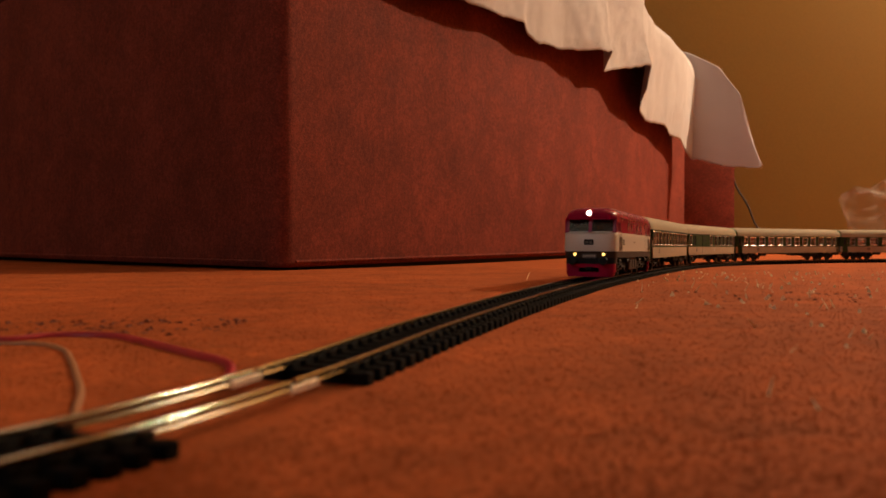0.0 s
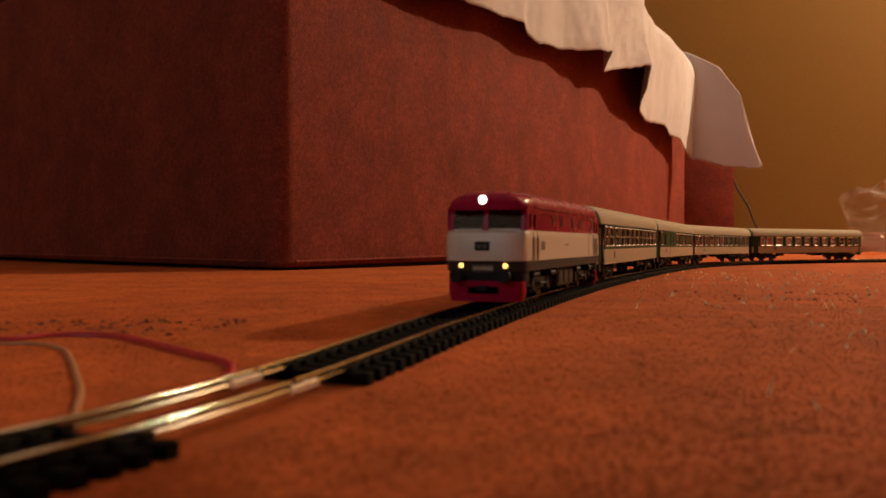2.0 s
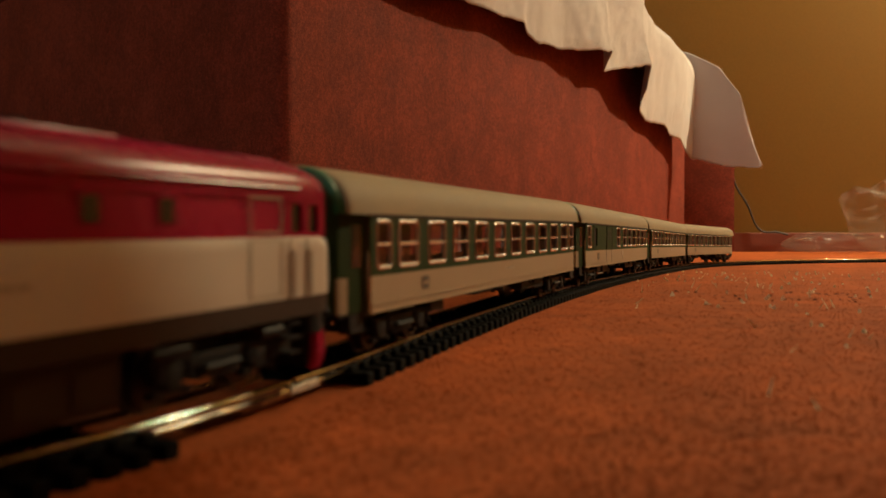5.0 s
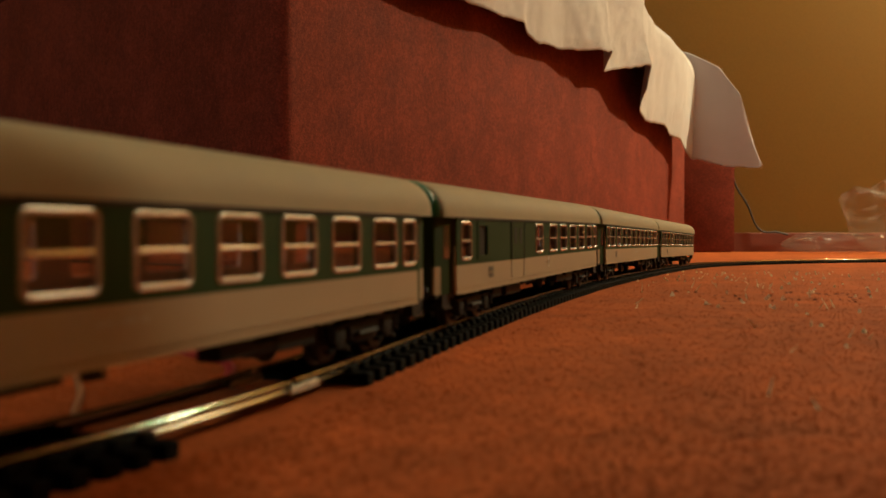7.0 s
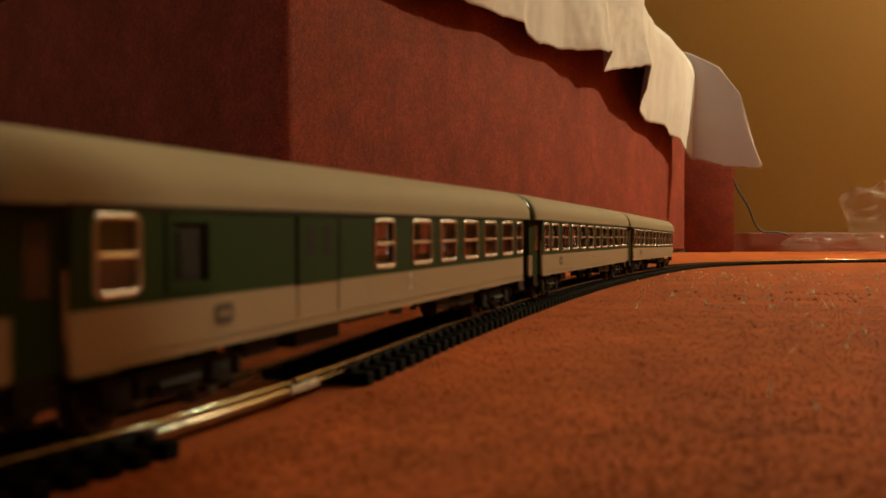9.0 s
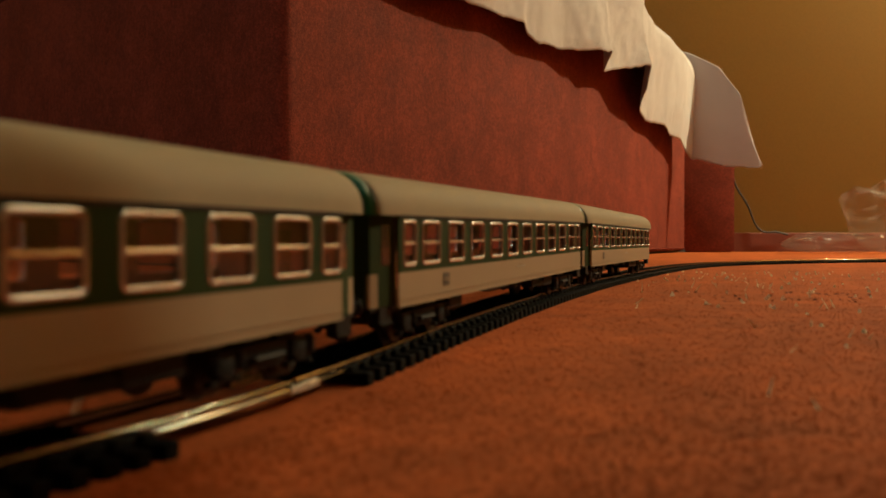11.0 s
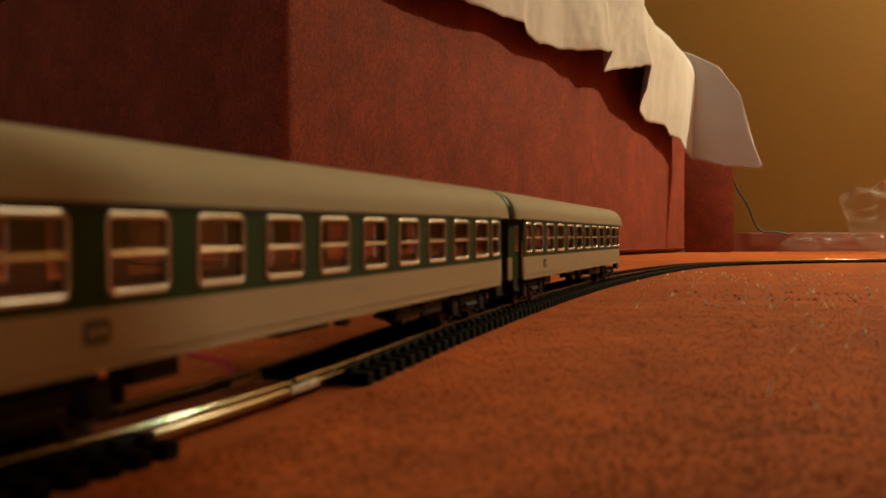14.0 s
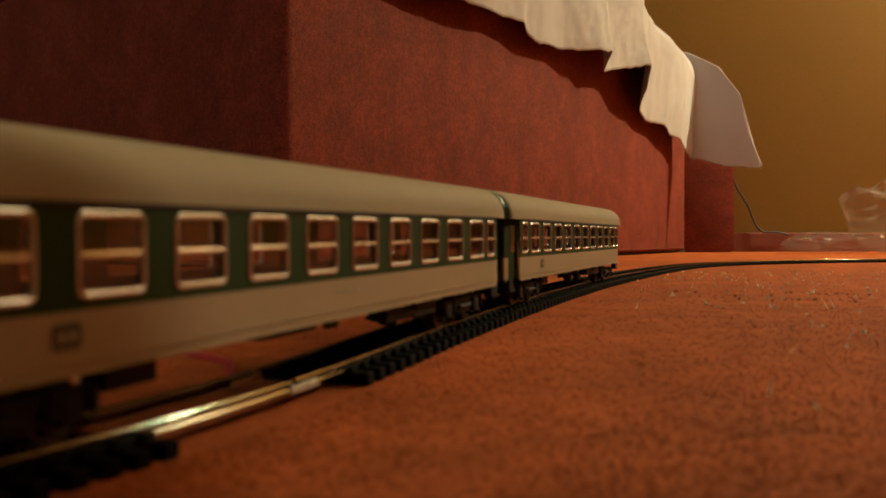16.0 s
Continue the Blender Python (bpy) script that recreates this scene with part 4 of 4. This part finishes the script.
        box(bm, x0, x1, 0.0003, 0.0021, 0.0217, 0.0232)
        part("emblem_bar", bm, M_MARK, em)
        # red plough with a central opening
        out = nose_plan(LHALF - 0.0002, LW - 0.0012, 26, 0.008)
        bm = B()
        prof = lambda x, y, z0, z1, q: [(e * x, y * q, z0), (e * x, y, z1), (e * (x - 0.0009), y * 0.95, z1), (e * (x - 0.0009), y * q * 0.95, z0)]
        loft(bm, [prof(x, y, 0.0002, 0.0034, 0.93) for x, y in out])
        for keep in (lambda y: y > 0.0050, lambda y: y < -0.0050):
            loft(bm, [prof(x, y, 0.0034, 0.0062, 1.0) for x, y in out if keep(y)])
        loft(bm, [prof(x, y, 0.0062, 0.0085, 1.0) for x, y in out])
        bmesh.ops.remove_doubles(bm, verts=bm.verts, dist=0.00005)
        part("plough", bm, M_RED, c, "crimson snow plough")
        bm = box(B(), min(e * (LHALF - 0.012), e * (LHALF + 0.002)), max(e * (LHALF - 0.012), e * (LHALF + 0.002)), -0.0022, 0.0022, 0.0046, 0.0066, 0.0004)
        part("coupling", bm, M_DARK, c)
    # side details: small engine-room windows, emblem, service panels
    for s in (1, -1):
        ya, yb = sorted((s * (LW - 0.0005), s * (LW - 0.00005)))
        for x in (0.0355, 0.0182, -0.0094, -0.0272):
            bm = box(B(), x - 0.0026, x + 0.0026, ya, yb, 0.0308, 0.0362, 0.0001)
            w = part("engine_window", bm, M_RED, c)
            y2, y3 = sorted((s * (LW - 0.0004), s * (LW + 0.00005)))
            part("pane", box(B(), x - 0.0019, x + 0.0019, y2, y3, 0.0315, 0.0355), M_CABGLASS, w, "dark narrow pane")
        ya, yb = sorted((s * LW, s * (LW + 0.00015)))
        bm = box(B(), 0.0532, 0.0597, ya, yb, 0.0208, 0.0246, 0.0001)
        part("emblem", bm, M_MARK, c, "dark square side emblem")
        bm = B()
        for q in (0, 1, 2):
            box(bm, 0.002 + q * 0.003, 0.0042 + q * 0.003, ya, yb, 0.0226, 0.0236)
        part("number_bars", bm, M_FAINT, c)
        bm = B()
        for z0, z1 in ((0.0175, 0.0284), (0.0297, 0.0366)):
            for x0, x1, za, zb in ((-0.0640, -0.0637, z0, z1), (-0.0523, -0.0520, z0, z1), (-0.0637, -0.0523, z1 - 0.0003, z1), (-0.0637, -0.0523, z0, z0 + 0.0003)):
                box(bm, x0, x1, ya, yb, za, zb)
        part("service_panel", bm, M_FAINT, c, "raised outline of a service panel")
        bm = box(B(), -0.018, 0.018, min(s * 0.0085, s * 0.0152), max(s * 0.0085, s * 0.0152), 0.0035, 0.0122, 0.0008)
        for q in (-0.012, 0.0, 0.012):
            box(bm, q - 0.0045, q + 0.0045, min(s * 0.0152, s * 0.0156), max(s * 0.0152, s * 0.0156), 0.0050, 0.0105, 0.0001)
        part("fuel_tank", bm, M_BROWN, c, "brown fuel tank")
        for q in (LHALF - 0.0195, -LHALF + 0.0195):
            bm = box(B(), q - 0.0028, q + 0.0028, min(s * 0.0133, s * 0.0140), max(s * 0.0133, s * 0.0140), 0.0050, 0.0124)
            for z in (0.0052, 0.0082, 0.0110):
                box(bm, q - 0.0027, q + 0.0027, min(s * 0.0139, s * 0.0168), max(s * 0.0139, s * 0.0168), z, z + 0.0005)
            part("cab_step", bm, M_DARK, c)
        bm = B()
        for q in (-0.064, -0.030, 0.030, 0.064):
            part("air_cylinder", rod(B(), (q - 0.005, s * 0.0150, 0.0104), (q + 0.005, s * 0.0150, 0.0104), 0.0013, 10), M_DARK, c)
        bm.free()
    return c, [bogie(c, 0.047, 0.0276, 0.0057, True), bogie(c, -0.047, 0.0276, 0.0057, True)]


LOCO, LOCO_B = loco()
C1, C1_B = coach("seat", "green and off-white passenger coach coupled behind the locomotive", 1)
C2, C2_B = coach("luggage", "green and off-white luggage coach with sliding door", 2)
C3, C3_B = coach("seat", "green and off-white passenger coach with silver windows", 3)
C4, C4_B = coach("seat", "green and off-white passenger coach at the train's end", 4)

# where the first coach's middle stands on the line, second by second
GO = [(0, .5484), (.5, .4936), (1, .4351), (1.5, .3723), (2, .3111), (2.5, .2520), (3, .1938), (3.5, .1354), (4, .0781), (4.5, .0203), (5, -.0375), (5.5, -.0955),
      (6, -.1540), (6.5, -.2118), (7, -.2592), (7.5, -.3012), (8, -.3435), (8.5, -.3855), (9, -.4292), (9.5, -.4725), (10, -.5150), (10.5, -.5565), (11, -.5960),
      (11.5, -.6320), (12, -.6620), (12.5, -.6898), (13, -.7134), (13.5, -.7337), (14, -.7507), (14.25, -.7557), (14.5, -.7568), (15, -.7568), (16, -.7568)]
COACH_PITCH = 0.2883


def car_pose(s, piv, half, low=-9.0, lift=0.0):
    xf, yf, _ = on(s - piv)
    xr, yr, _ = on(s + piv)
    d = Vector((xf - xr, yf - yr)).normalized()
    mx, my = (xf + xr) / 2, (yf + yr) / 2
    zf, zr = max(low - 0.018 * max(0, 0.2 - my - d.y * half), ride(my + d.y * half)), max(low, ride(my - d.y * half))
    zf += lift * min(1.0, max(0.0, (my + d.y * half - 0.20) / 0.08))
    yaw = math.degrees(math.atan2(d.y, d.x))
    pitch = -math.degrees(math.atan2(zf - zr, 2 * half))
    return pose(mx, my, (zf + zr) / 2, 0, pitch, yaw), yaw


GT, GS = [g[0] for g in GO], [g[1] for g in GO]


def motions():
    cars = [(LOCO, LOCO_B, -0.2365, 0.047, LHALF, 0.0057)] + [(c, b, COACH_PITCH * i, 0.0985, HALF, 0.0053) for i, (c, b) in enumerate(((C1, C1_B), (C2, C2_B), (C3, C3_B), (C4, C4_B)))]
    for thing, bogies, lag, piv, half, r in cars:
        walk(thing, [(t, car_pose(s + lag, piv, half, 0.0050 if half < 0.1 else 0.0, 0.0016 if half < 0.1 else 0.0)[0]) for t, s in GO])
        for (bg, sets), e in zip(bogies, (1, -1)):
            rows = []
            for t, s in GO:
                _, yaw = car_pose(s + lag, piv, half)
                _, _, a = on(s + lag - e * piv)
                turn = math.degrees(math.atan2(-math.cos(a), -math.sin(a))) - yaw
                rows.append((t, pose(e * piv, 0, 0, 0, 0, (turn + 180) % 360 - 180)))
            walk(bg, rows)
            for w in sets:
                ax = w.location.copy()
                turns = []
                for k in range(0, 481, 2):
                    t = k / 30
                    if t > 14.6 and k < 480:
                        continue
                    turns.append((t, pose(ax.x, ax.y, ax.z, 0, 0, 0) @ Matrix.Rotation((GO[0][1] - float(np.interp(t, GT, GS))) / r, 4, "Y")))
                walk(w, turns)


motions()
